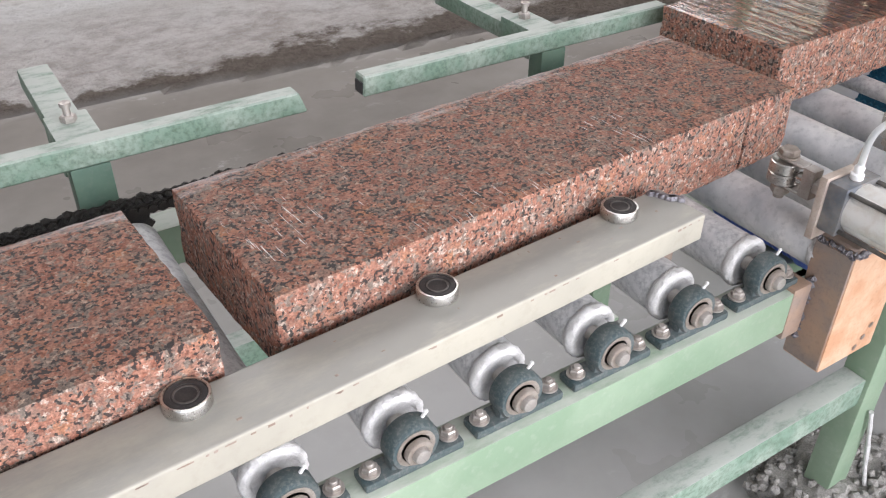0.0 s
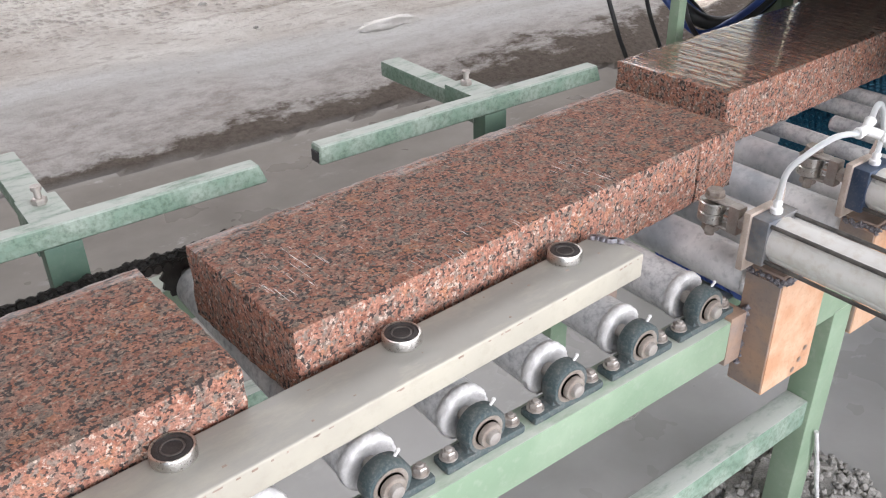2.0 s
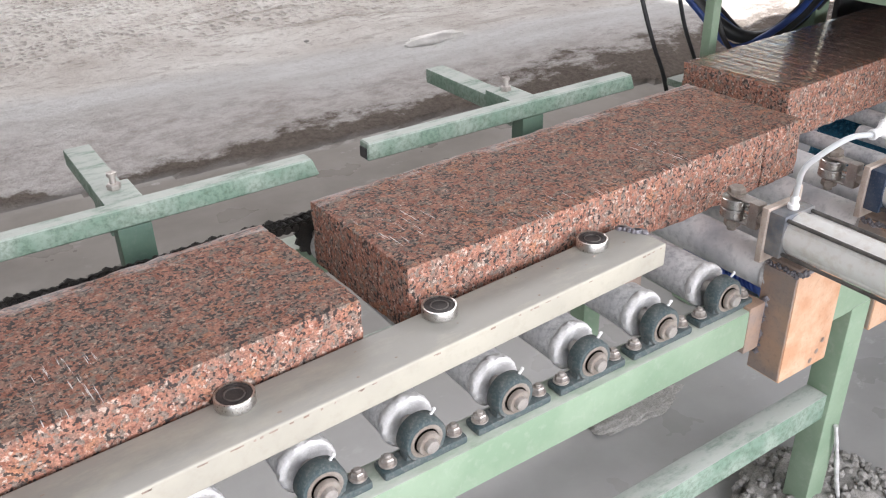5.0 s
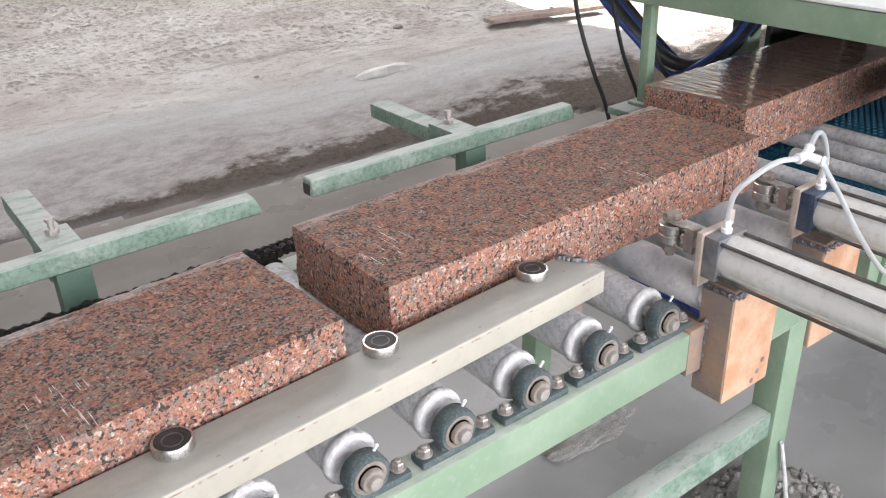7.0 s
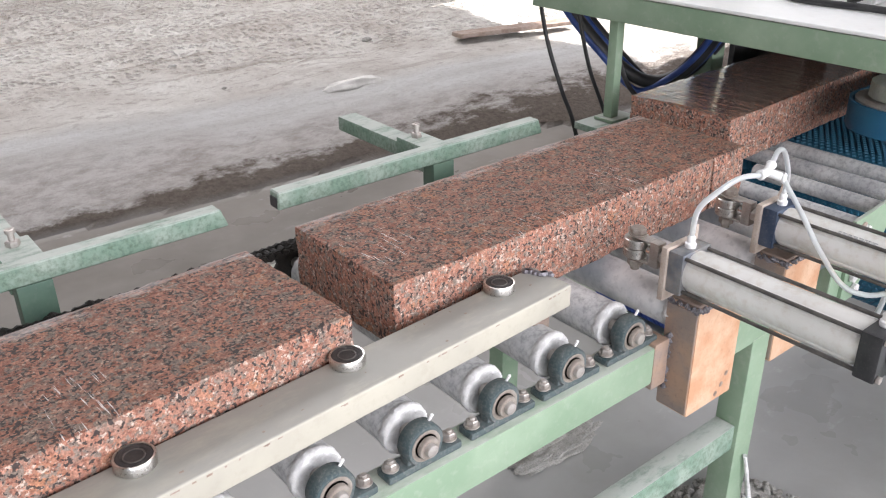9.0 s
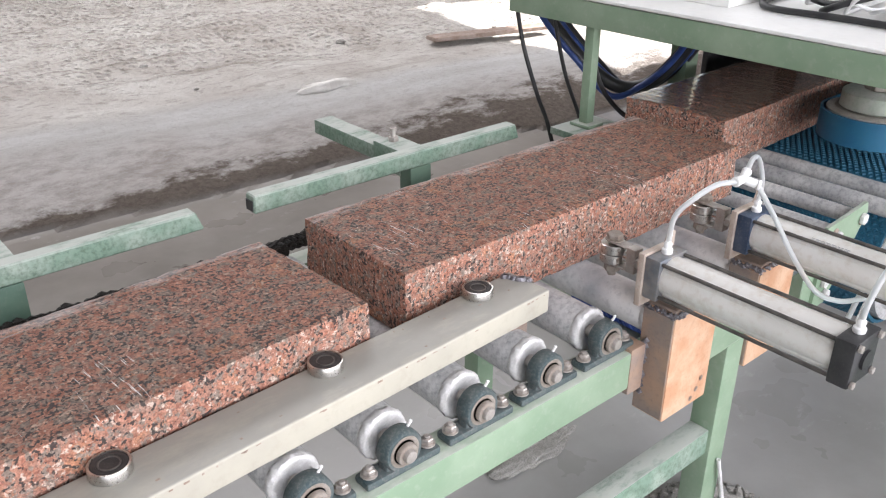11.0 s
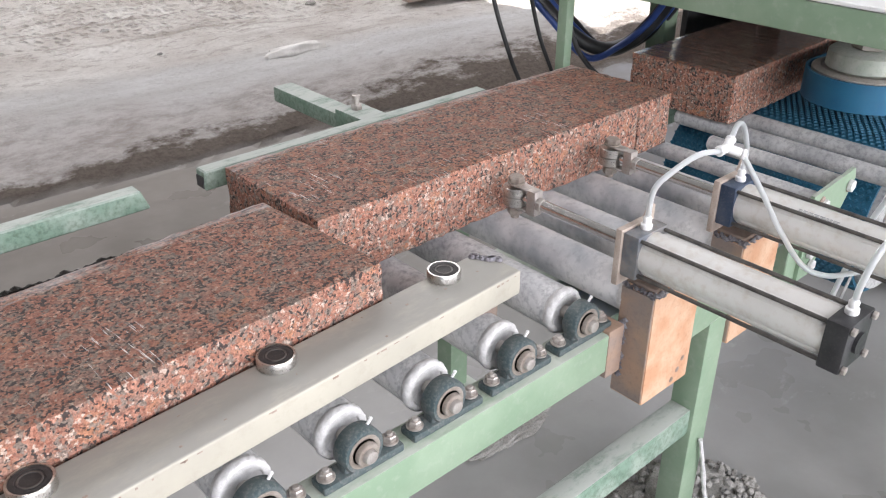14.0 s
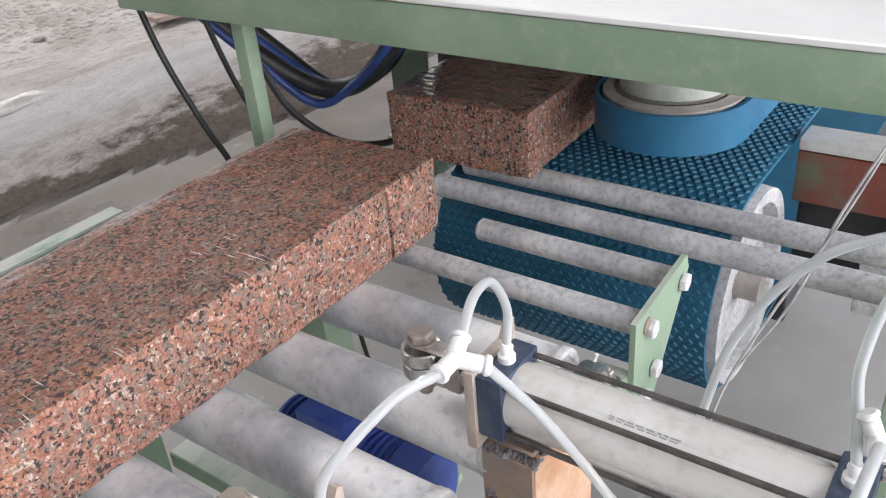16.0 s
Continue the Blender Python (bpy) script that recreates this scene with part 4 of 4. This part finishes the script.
def bar_plate():
    t = thing("bar_plate", "green painted steel plate carrying bar ends", "plate")
    bm = B()
    v = [bm.verts.new((x, y, z)) for y in (-0.166, -0.158) for x, z in ((1.135, -0.075), (1.305, -0.06), (1.315, -0.085), (1.235, -0.20), (1.19, -0.27), (1.135, -0.27))]
    bm.faces.new(v[:6]), bm.faces.new(v[6:][::-1])
    for k in range(6):
        bm.faces.new((v[k], v[(k + 1) % 6], v[6 + (k + 1) % 6], v[6 + k]))
    part("plate", bm, M["green"], t)
    for x, z in ((1.178, -0.105), (1.29, -0.095), (1.20, -0.185), (1.165, -0.21), (1.18, -0.245)):
        bm = B()
        hexhead(bm, (x, -0.176, z), 0.014, 0.010, "y")
        part("bolt", bm, M["collar"], t, "pale slurry-caked bolt")
    bm = B()
    box(bm, (1.09, -0.158, -0.29), (1.15, -0.10, -0.16), 0.002)
    part("foot", bm, M["green"], t)


bar_plate()


# ---- polishing machine ----
def machine():
    t = thing("polishing_machine", "green steel polishing machine frame with an off-white table top", "machine")
    x0 = 1.235
    bm = B()
    box(bm, (x0, -0.62, 0.205), (x0 + 0.05, 0.90, 0.270), 0.003, 2)
    part("front_beam", bm, M["green"], t)
    bm = B()
    box(bm, (x0 + 0.05, 0.85, 0.205), (3.4, 0.90, 0.270), 0.003, 2)
    part("side_beam", bm, M["green"], t)
    bm = B()
    box(bm, (x0 - 0.004, -0.625, 0.272), (3.4, 0.905, 0.281), 0.002)
    part("table_top", bm, M["white_sheet"], t, "off-white sheet table top")
    for x, y in ((x0 + 0.02, 0.60), (1.70, 0.60), (3.2, 0.60), (2.4, 0.60)):
        bm = B()
        w = 0.029 if x < 1.4 else 0.06
        z = -0.062 if x < 1.4 else -0.18
        box(bm, (x, y, z), (x + w, y + w, 0.205), 0.003, 2)
        box(bm, (x - 0.015, y - 0.02, z - 0.01), (x + w + 0.02, y + w + 0.02, z), 0.002)
        part("post", bm, M["green"], t)
    bm = B()
    box(bm, (1.15, 0.56, -0.27), (3.4, 0.68, -0.19), 0.004, 2)
    part("base_beam", bm, M["green_dusty"], t)
    bm = B()
    box(bm, (1.185, 0.57, -0.092), (1.36, 0.67, -0.072), 0.003, 2)
    box(bm, (1.23, 0.60, -0.19), (1.33, 0.66, -0.092), 0.003)
    part("post_foot", bm, M["green_dusty"], t, "dusty green foot plate under the post")
    for x in (1.3, 3.2):
        bm = B()
        box(bm, (x, 0.58, GROUND_Z), (x + 0.08, 0.66, -0.27), 0.003)
        part("leg", bm, M["green"], t)
    # black boxes added in place of the dark inside the machine
    bm = B()
    box(bm, (2.2, -0.12, -0.75), (3.4, 0.52, -0.5), 0.004)
    box(bm, (2.05, 0.42, -0.5), (3.4, 0.5, 0.2), 0.004)
    part("inner_shade", bm, M["black"], t, "black boxes standing in for shade inside the machine")
    # black sheet added to darken the space below the girder
    bm = B()
    box(bm, (1.86, -0.9, -0.40), (1.89, -0.185, -0.201), 0.003)
    part("girder_shade", bm, M["black"], t, "black sheet standing in for shade below the girder")
    bm = B()
    box(bm, (1.79, -0.72, -0.40), (1.80, -0.32, -0.24), 0.002)
    part("cover_plate", bm, M["roller"], t, "dusty grey cover plate")
    # black backing added to darken the view under the table
    bm = B()
    box(bm, (1.86, 0.63, -0.19), (3.4, 0.65, 0.204), 0.002)
    part("table_shade", bm, M["black"], t, "black sheet standing in for shade under the table")
    bm = B()
    box(bm, (x0, -0.62, GROUND_Z), (x0 + 0.05, -0.57, 0.205), 0.003, 2)
    part("leg", bm, M["green"], t)
    bm = B()
    box(bm, (1.246, -0.95, GROUND_Z), (1.258, -0.445, -0.02), 0.002)
    panel = part("side_panel", bm, M["green"], t, "green sheet side panel")
    bm = B()
    rng = random.Random(2)
    for k in range(7):
        z = -0.13 - 0.022 * k
        for q in range(3):
            y = -0.462 - 0.009 * q - 0.004 * rng.random()
            box(bm, (1.2448, y - 0.0022, z - rng.uniform(0.006, 0.010)), (1.2462, y, z + rng.uniform(0.002, 0.007)))
    part("marker_scribble", bm, M["black"], panel, "dark illegible marker strokes")
    bm = B()
    box(bm, (1.8, -0.9, -0.20), (1.88, -0.184, -0.10), 0.004, 2)
    part("side_girder", bm, M["red"], t, "faded red and green girder")
    bm = B()
    box(bm, (1.8, -0.9, -0.098), (1.87, -0.184, -0.075), 0.004, 2)
    part("girder_cap", bm, M["alu"], t)


def belt_conveyor():
    t = thing("belt_conveyor", "blue ribbed rubber belt over a large drum", "conveyor belt")
    cx, cz, r, y0, y1 = 1.60, -0.277, 0.19, -0.17, 0.36
    bm = B()
    path = [(3.4, -0.087)] + [(cx + 1.2 - 0.1 * k, cz + r) for k in range(0, 13)]
    path += [(cx - r * math.sin(a), cz + r * math.cos(a)) for a in (math.pi * k / 24 for k in range(1, 25))] + [(3.4, cz - r)]
    prev = None
    for x, z in path:
        cur = [bm.verts.new((x, y, z)) for y in (y0, y1)]
        if prev:
            bm.faces.new((prev[0], prev[1], cur[1], cur[0]))
        prev = cur
    bmesh.ops.recalc_face_normals(bm, faces=bm.faces[:])
    bmesh.ops.solidify(bm, geom=bm.faces[:], thickness=0.008)
    part("belt", bm, M["belt"], t)
    # raised lozenges on the belt
    bm = B()
    length = 0.62 + math.pi * r
    n, m = int(length / 0.0145), int((y1 - y0) / 0.017)
    for i in range(n):
        s = i * 0.0145
        if s < 0.62:
            x, z, a = cx + 0.62 - s, cz + r, 0.0
        else:
            a = (s - 0.62) / r
            x, z = cx - r * math.sin(a), cz + r * math.cos(a)
        nx, nz, tx, tz = -math.sin(a), math.cos(a), math.cos(a), math.sin(a)
        for j in range(m):
            y = y0 + 0.008 + (j + 0.5 * (i % 2)) * 0.017
            p = [bm.verts.new((x + u * tx + 0.0002 * nx, y + w, z + u * tz + 0.0002 * nz)) for u, w in ((-0.0068, 0), (0, -0.0075), (0.0068, 0), (0, 0.0075))]
            q = [bm.verts.new((x + u * tx + 0.003 * nx, y + w, z + u * tz + 0.003 * nz)) for u, w in ((-0.004, 0), (0, -0.0045), (0.004, 0), (0, 0.0045))]
            bm.faces.new(q)
            for k in range(4):
                bm.faces.new((p[k], p[(k + 1) % 4], q[(k + 1) % 4], q[k]))
    tagged(part("belt_ribs", bm, M["belt"], t, "", 0), kind="stuff")
    bm = B()
    lathe(bm, [(0.02, y0 + 0.012), (r - 0.045, y0 + 0.012), (r - 0.04, y0 - 0.012), (r - 0.014, y0 - 0.014), (r - 0.012, y0 + 0.01), (r - 0.012, y1), (0.02, y1)], "y", (cx, 0, cz), 48)
    part("drum", bm, M["roller"], t, "pale metal drum with a raised rim")
    bm = B()
    rod(bm, (cx, -0.20, cz), (cx, 0.45, cz), 0.025, 20)
    part("axle", bm, M["bolt"], t)


PULLEY_Z = 0.036


def side_pulley():
    t = thing("side_pulley", "grey-green pulley turning a bright blue side belt", "pulley")
    cx, cy, r = 1.640, -0.005, 0.124
    bm = B()
    lathe(bm, [(0.02, -0.05), (r - 0.006, -0.05), (r - 0.006, 0.012), (r - 0.03, 0.016), (0.098, 0.016), (0.02, 0.016)], "z", (cx, cy, PULLEY_Z), 56)
    part("wheel", bm, M["pulley_face"], t, "pale rusty wheel face")
    bm = B()
    lathe(bm, [(0.02, 0.016), (0.085, 0.016), (0.09, 0.02), (0.088, 0.055), (0.078, 0.062), (0.02, 0.062)], "z", (cx, cy, PULLEY_Z), 48)
    part("hub", bm, M["hub"], t)
    bm = B()
    rod(bm, (cx, cy, PULLEY_Z + 0.05), (cx, cy, 0.206), 0.028, 24, 0.003)
    hexhead(bm, (cx, cy, PULLEY_Z + 0.062), 0.04, 0.02)
    part("spindle", bm, M["bolt"], t)
    bm = B()
    far = 2.9
    pts = [(far, cy - r)] + [(cx - r * math.sin(a), cy - r * math.cos(a)) for a in (math.pi * k / 36 for k in range(37))] + [(far, cy + r)]
    prev = None
    for x, y in pts:
        d = Vector((min(x - cx, 0), y - cy, 0)).normalized() * 0.007
        cur = [bm.verts.new(p) for p in ((x, y, PULLEY_Z - 0.058), (x, y, PULLEY_Z + 0.010), (x + d.x, y + d.y, PULLEY_Z + 0.010), (x + d.x, y + d.y, PULLEY_Z - 0.058))]
        if prev:
            for k in range(4):
                bm.faces.new((prev[k], prev[(k + 1) % 4], cur[(k + 1) % 4], cur[k]))
        prev = cur
    part("side_belt", bm, M["belt_band"], t, "bright blue flat side belt")


machine()
belt_conveyor()
side_pulley()


def control_box():
    t = thing("control_box", "off-white control box with a base lip on the table top", "control box")
    bm = B()
    box(bm, (1.40, 0.31, 0.281), (2.2, 0.85, 0.75), 0.004, 2)
    box(bm, (1.385, 0.295, 0.281), (2.2, 0.86, 0.300), 0.003, 2)
    part("cabinet", bm, M["white_sheet"], t)


control_box()
_rng = random.Random(8)
for _k in range(14):
    _y = 0.24 - 0.05 * _k
    _m = M["wire_white"] if _k % 3 else M["hose_black"]
    air_hose("cable", [(1.75, _y + 0.05, 0.287), (1.50 + _rng.uniform(-0.03, 0.05), _y + 0.02, 0.289 + _rng.uniform(0, 0.02)), (1.47 + _rng.uniform(-0.03, 0.05), _y - 0.05, 0.30 + _rng.uniform(0, 0.05)),
                       (1.56, _y - 0.12, 0.29 + _rng.uniform(0, 0.06)), (1.8, _y - 0.1, 0.31)], 0.005 if _k % 3 else 0.008, _m, "tangled wiring cable lying on the table top", "cable")
air_hose("cable", [(1.9, 0.29, 0.292), (1.46, 0.25, 0.2905), (1.43, 0.0, 0.2905), (1.44, -0.5, 0.2905)], 0.008, M["hose_black"], "black cable along the table edge", "cable")

# hoses under the table
for _k, (_dx, _m, _r) in enumerate(((0.0, "hose_black", 0.021), (0.03, "hose_blue", 0.015), (0.05, "hose_black", 0.017), (-0.02, "hose_blue", 0.010))):
    air_hose("machine_hose", [(1.40 + _dx, 0.99, 0.27), (1.45 + _dx, 0.94, 0.15), (1.52 + _dx, 0.86, 0.03), (1.585 + _dx, 0.77, -0.045 - 0.01 * _k), (1.63 + _dx, 0.69, -0.035), (1.66 + _dx, 0.62, 0.04), (1.68 + _dx, 0.57, 0.13), (1.70 + _dx, 0.54, 0.22)], _r, M[_m],
             "thick black and blue hose hanging in a loop" if "black" in _m else "blue hose hanging in a loop")
air_hose("machine_cable", [(1.28, 0.93, 0.27), (1.30, 0.90, 0.1), (1.33, 0.86, -0.05), (1.36, 0.83, -0.16), (1.40, 0.79, -0.4), (1.45, 0.8, -0.79)], 0.0065, M["hose_black"], "dark cable hanging down to the floor", "cable")
air_hose("machine_cable", [(1.36, 0.86, 0.25), (1.40, 0.82, 0.02), (1.45, 0.78, -0.15), (1.52, 0.74, -0.45), (1.6, 0.76, -0.79)], 0.006, M["hose_black"], "thin black cable hanging to the floor", "cable")
air_hose("machine_cable", [(1.33, 0.66, 0.1), (1.37, 0.64, 0.0), (1.44, 0.60, -0.08), (1.52, 0.55, -0.11), (1.62, 0.5, -0.1)], 0.007, M["hose_black"], "black cable sagging behind the post", "cable")


def leaning_stick():
    bm = B()
    pipe(bm, [(0.838, -0.172, -0.52), (0.858, -0.178, -0.60), (0.880, -0.186, -0.70), (0.905, -0.20, -0.79)], 0.0045, 8, 6, 0.3)
    tagged(part("stick", bm, M["collar"], None), "thin pale stick leaning on the frame leg", "stick")


leaning_stick()


def motor():
    t = thing("drive_motor", "bright blue finned electric motor under the rollers", "motor")
    c = Vector((0.965, 0.21, -0.335))
    bm = B()
    prof = []
    for k in range(18):
        y = -0.10 + k * 0.012
        prof += [(0.062, y), (0.062, y + 0.005), (0.054, y + 0.006), (0.054, y + 0.011)]
    lathe(bm, [(0.01, -0.10)] + prof + [(0.01, 0.116)], "y", c, 32)
    part("body", bm, M["motor"], t)
    bm = B()
    lathe(bm, [(0.01, -0.165), (0.05, -0.165), (0.064, -0.155), (0.066, -0.105), (0.01, -0.105)], "y", c, 32)
    part("fan_cover", bm, M["motor"], t)
    bm = B()
    box(bm, c + Vector((-0.045, -0.04, 0.05)), c + Vector((0.045, 0.05, 0.10)), 0.006, 2)
    part("terminal_box", bm, M["motor"], t)
    bm = B()
    box(bm, c + Vector((-0.09, -0.09, -0.10)), c + Vector((0.09, 0.10, -0.062)), 0.003)
    box(bm, (0.76, 0.10, -0.45), (1.1, 0.14, -0.43), 0.003)
    box(bm, (0.88, 0.10, -0.465), (1.06, 0.56, -0.43), 0.003)
    part("mount", bm, M["green"], t)


motor()


# ---- clutter on the ground ----
def rock(name, c, s, seed, label, material=None, fine=3):
    bm = B()
    bmesh.ops.create_icosphere(bm, subdivisions=fine, radius=1.0)
    for v in bm.verts:
        q = v.co * 1.4 + Vector((seed, seed * 2, 0))
        v.co *= 1 + 0.28 * noise.noise(q) + 0.14 * noise.noise(q * 3) + (0.10 * abs(noise.noise(q * 7)) + 0.05 * noise.noise(q * 22) if fine > 3 else 0)
        v.co = Vector((v.co.x * s[0], v.co.y * s[1], v.co.z * s[2]))
    ob = part(name, bm, material or M["rock"], None, "", 25)
    ob.location = c
    return tagged(ob, label, "rubble")


rock("stone_mound", (0.885, -0.155, GROUND_Z - 0.01), (0.20, 0.16, 0.085), 3, "pale heap of stone rubble at the frame leg", None, 5)
_rb = random.Random(31)
_bm = B()
for _k in range(280):
    _a, _d, _s = _rb.uniform(0, 6.283), _rb.uniform(0.0, 1.0) ** 0.5, _rb.uniform(0.004, 0.013)
    _t = B()
    bmesh.ops.create_icosphere(_t, subdivisions=1, radius=_s)
    for _v in _t.verts:
        _v.co *= 1 + 0.5 * noise.noise(_v.co * 60 + Vector((_k, 0, 0)))
    merge(_bm, _t, pose(0.885 + 0.215 * _d * math.cos(_a), -0.155 + 0.175 * _d * math.sin(_a), GROUND_Z + 0.078 * (1 - _d * _d) ** 0.5 - 0.002, 40 * _d, 20, 50 * _k))
_ob = part("rubble", _bm, M["rock"], None, "", 25)
tagged(_ob, "loose grey stone rubble round the frame leg", "rubble", kind="stuff")
rock("stone_mound", (0.80, 0.335, GROUND_Z - 0.010), (0.165, 0.06, 0.030), 5, "low pale island of rubble in the slurry", None, 5)
rock("stone_lump", (2.13, 3.26, GROUND_Z + 0.125), (0.20, 0.045, 0.035), 7, "long pale broken stone on the bank", M["pale_stone"])
_rr = random.Random(11)
for _k in range(16):
    _x, _y = _rr.uniform(0.6, 5.5), _rr.uniform(3.1, 5.6)
    _s = _rr.uniform(0.01, 0.026)
    rock("stone_lump", (_x, _y, GROUND_Z + 0.12), (_s * 1.6, _s, _s * 0.8), _k, "small stone on the dusty bank")
for _k in range(9):
    _s = _rr.uniform(0.02, 0.04)
    rock("pale_stone", (1.7 + 0.05 * _k + _rr.uniform(-.03, .03), 1.25 + _rr.uniform(-.08, .08), GROUND_Z + 0.01), (_s, _s, _s * .8), _k + 60, "small white stone by the machine foot", M["collar"])


def plank(x, y, a, length, label):
    bm = B()
    box(bm, (-length / 2, -0.06, 0), (length / 2, 0.06, 0.03), 0.004)
    ob = part("plank", bm, M["rust_dark"])
    ob.matrix_world = pose(x, y, GROUND_Z + 0.155, 0, 1, a)
    tagged(ob, label, "plank")


plank(3.75, 3.6, -8, 1.0, "weathered brown plank lying on the bank")


# ---- movement ----
def motions():
    yaw = math.degrees(SKEW)
    # front guided corner of the first block slides along the bearings
    rows = []
    for t, fx in ((0, -0.262), (1.5, -0.222), (3, -0.18), (4.2, -0.138), (5.5, -0.094), (7, -0.04), (8.5, 0.014), (10, 0.068), (12.5, 0.155), (13.5, 0.19), (14.5, 0.227), (15.2, 0.252), (16, 0.28)):
        a = math.atan(0.061)
        rx = fx - 0.96 * math.cos(a)
        rows.append((t, pose(rx, 0.0265 / math.cos(a) + 0.061 * rx, ROLL_TOP, 0, 0, yaw)))
    walk(stone_a, rows)
    walk(stone_b, [(t, pose(x, y, ROLL_TOP, 0, 0, a)) for t, x, y, a in (
        (0, -0.194, 0.027, 4.0), (1.5, -0.152, 0.028, 3.9), (3, -0.097, 0.039, 3.1), (4.2, -0.045, 0.047, 2.4), (5.5, -0.007, 0.049, 2.1), (7, 0.054, 0.055, 1.4), (8.5, 0.107, 0.057, 1.1),
        (10, 0.160, 0.060, 0.7), (11.6, 0.213, 0.066, 0.4), (12.2, 0.226, 0.090, 1.0), (12.5, 0.226, 0.147, 2.6), (12.8, 0.214, 0.193, 1.0), (13, 0.207, 0.203, 0.3), (14, 0.212, 0.208, 0), (14.5, 0.232, 0.21, 0), (15, 0.256, 0.21, 0), (16, 0.286, 0.21, 0))])
    walk(stone_c, [(t, pose(x, y, ROLL_TOP, 0, 0, 2.2)) for t, x, y in (
        (0, 0.870, 0.212), (1.5, 0.924, 0.209), (3, 0.972, 0.206), (4.2, 1.017, 0.204), (5.5, 1.068, 0.203), (7, 1.127, 0.200), (8.5, 1.184, 0.198), (10, 1.240, 0.194), (12.5, 1.325, 0.184), (14, 1.376, 0.176), (15, 1.408, 0.168), (16, 1.445, 0.166))])
    for p, x in zip(PUSHERS, CYL_X):
        walk(p, [(t, pose(x, y - 0.016, -0.018)) for t, y in ((0, 0.0), (10.8, 0.0), (11.6, 0.012), (12.2, 0.066), (12.5, 0.130 if x < 0.7 else 0.152), (12.8, 0.168), (13.1, 0.180), (13.95, 0.184), (14.15, 0.115), (14.4, 0.02), (14.6, 0.0), (16, 0.0))])
    for r in ROLLERS:
        o = r.location.copy()
        walk(r, [(k, pose(o.x, o.y, o.z, 0, 54 * k, 0)) for k in range(17)])
    walk(chain, [(0, pose(-0.28, 0, 0)), (8, pose(0, 0, 0)), (16, pose(0.28, 0, 0))])


motions()
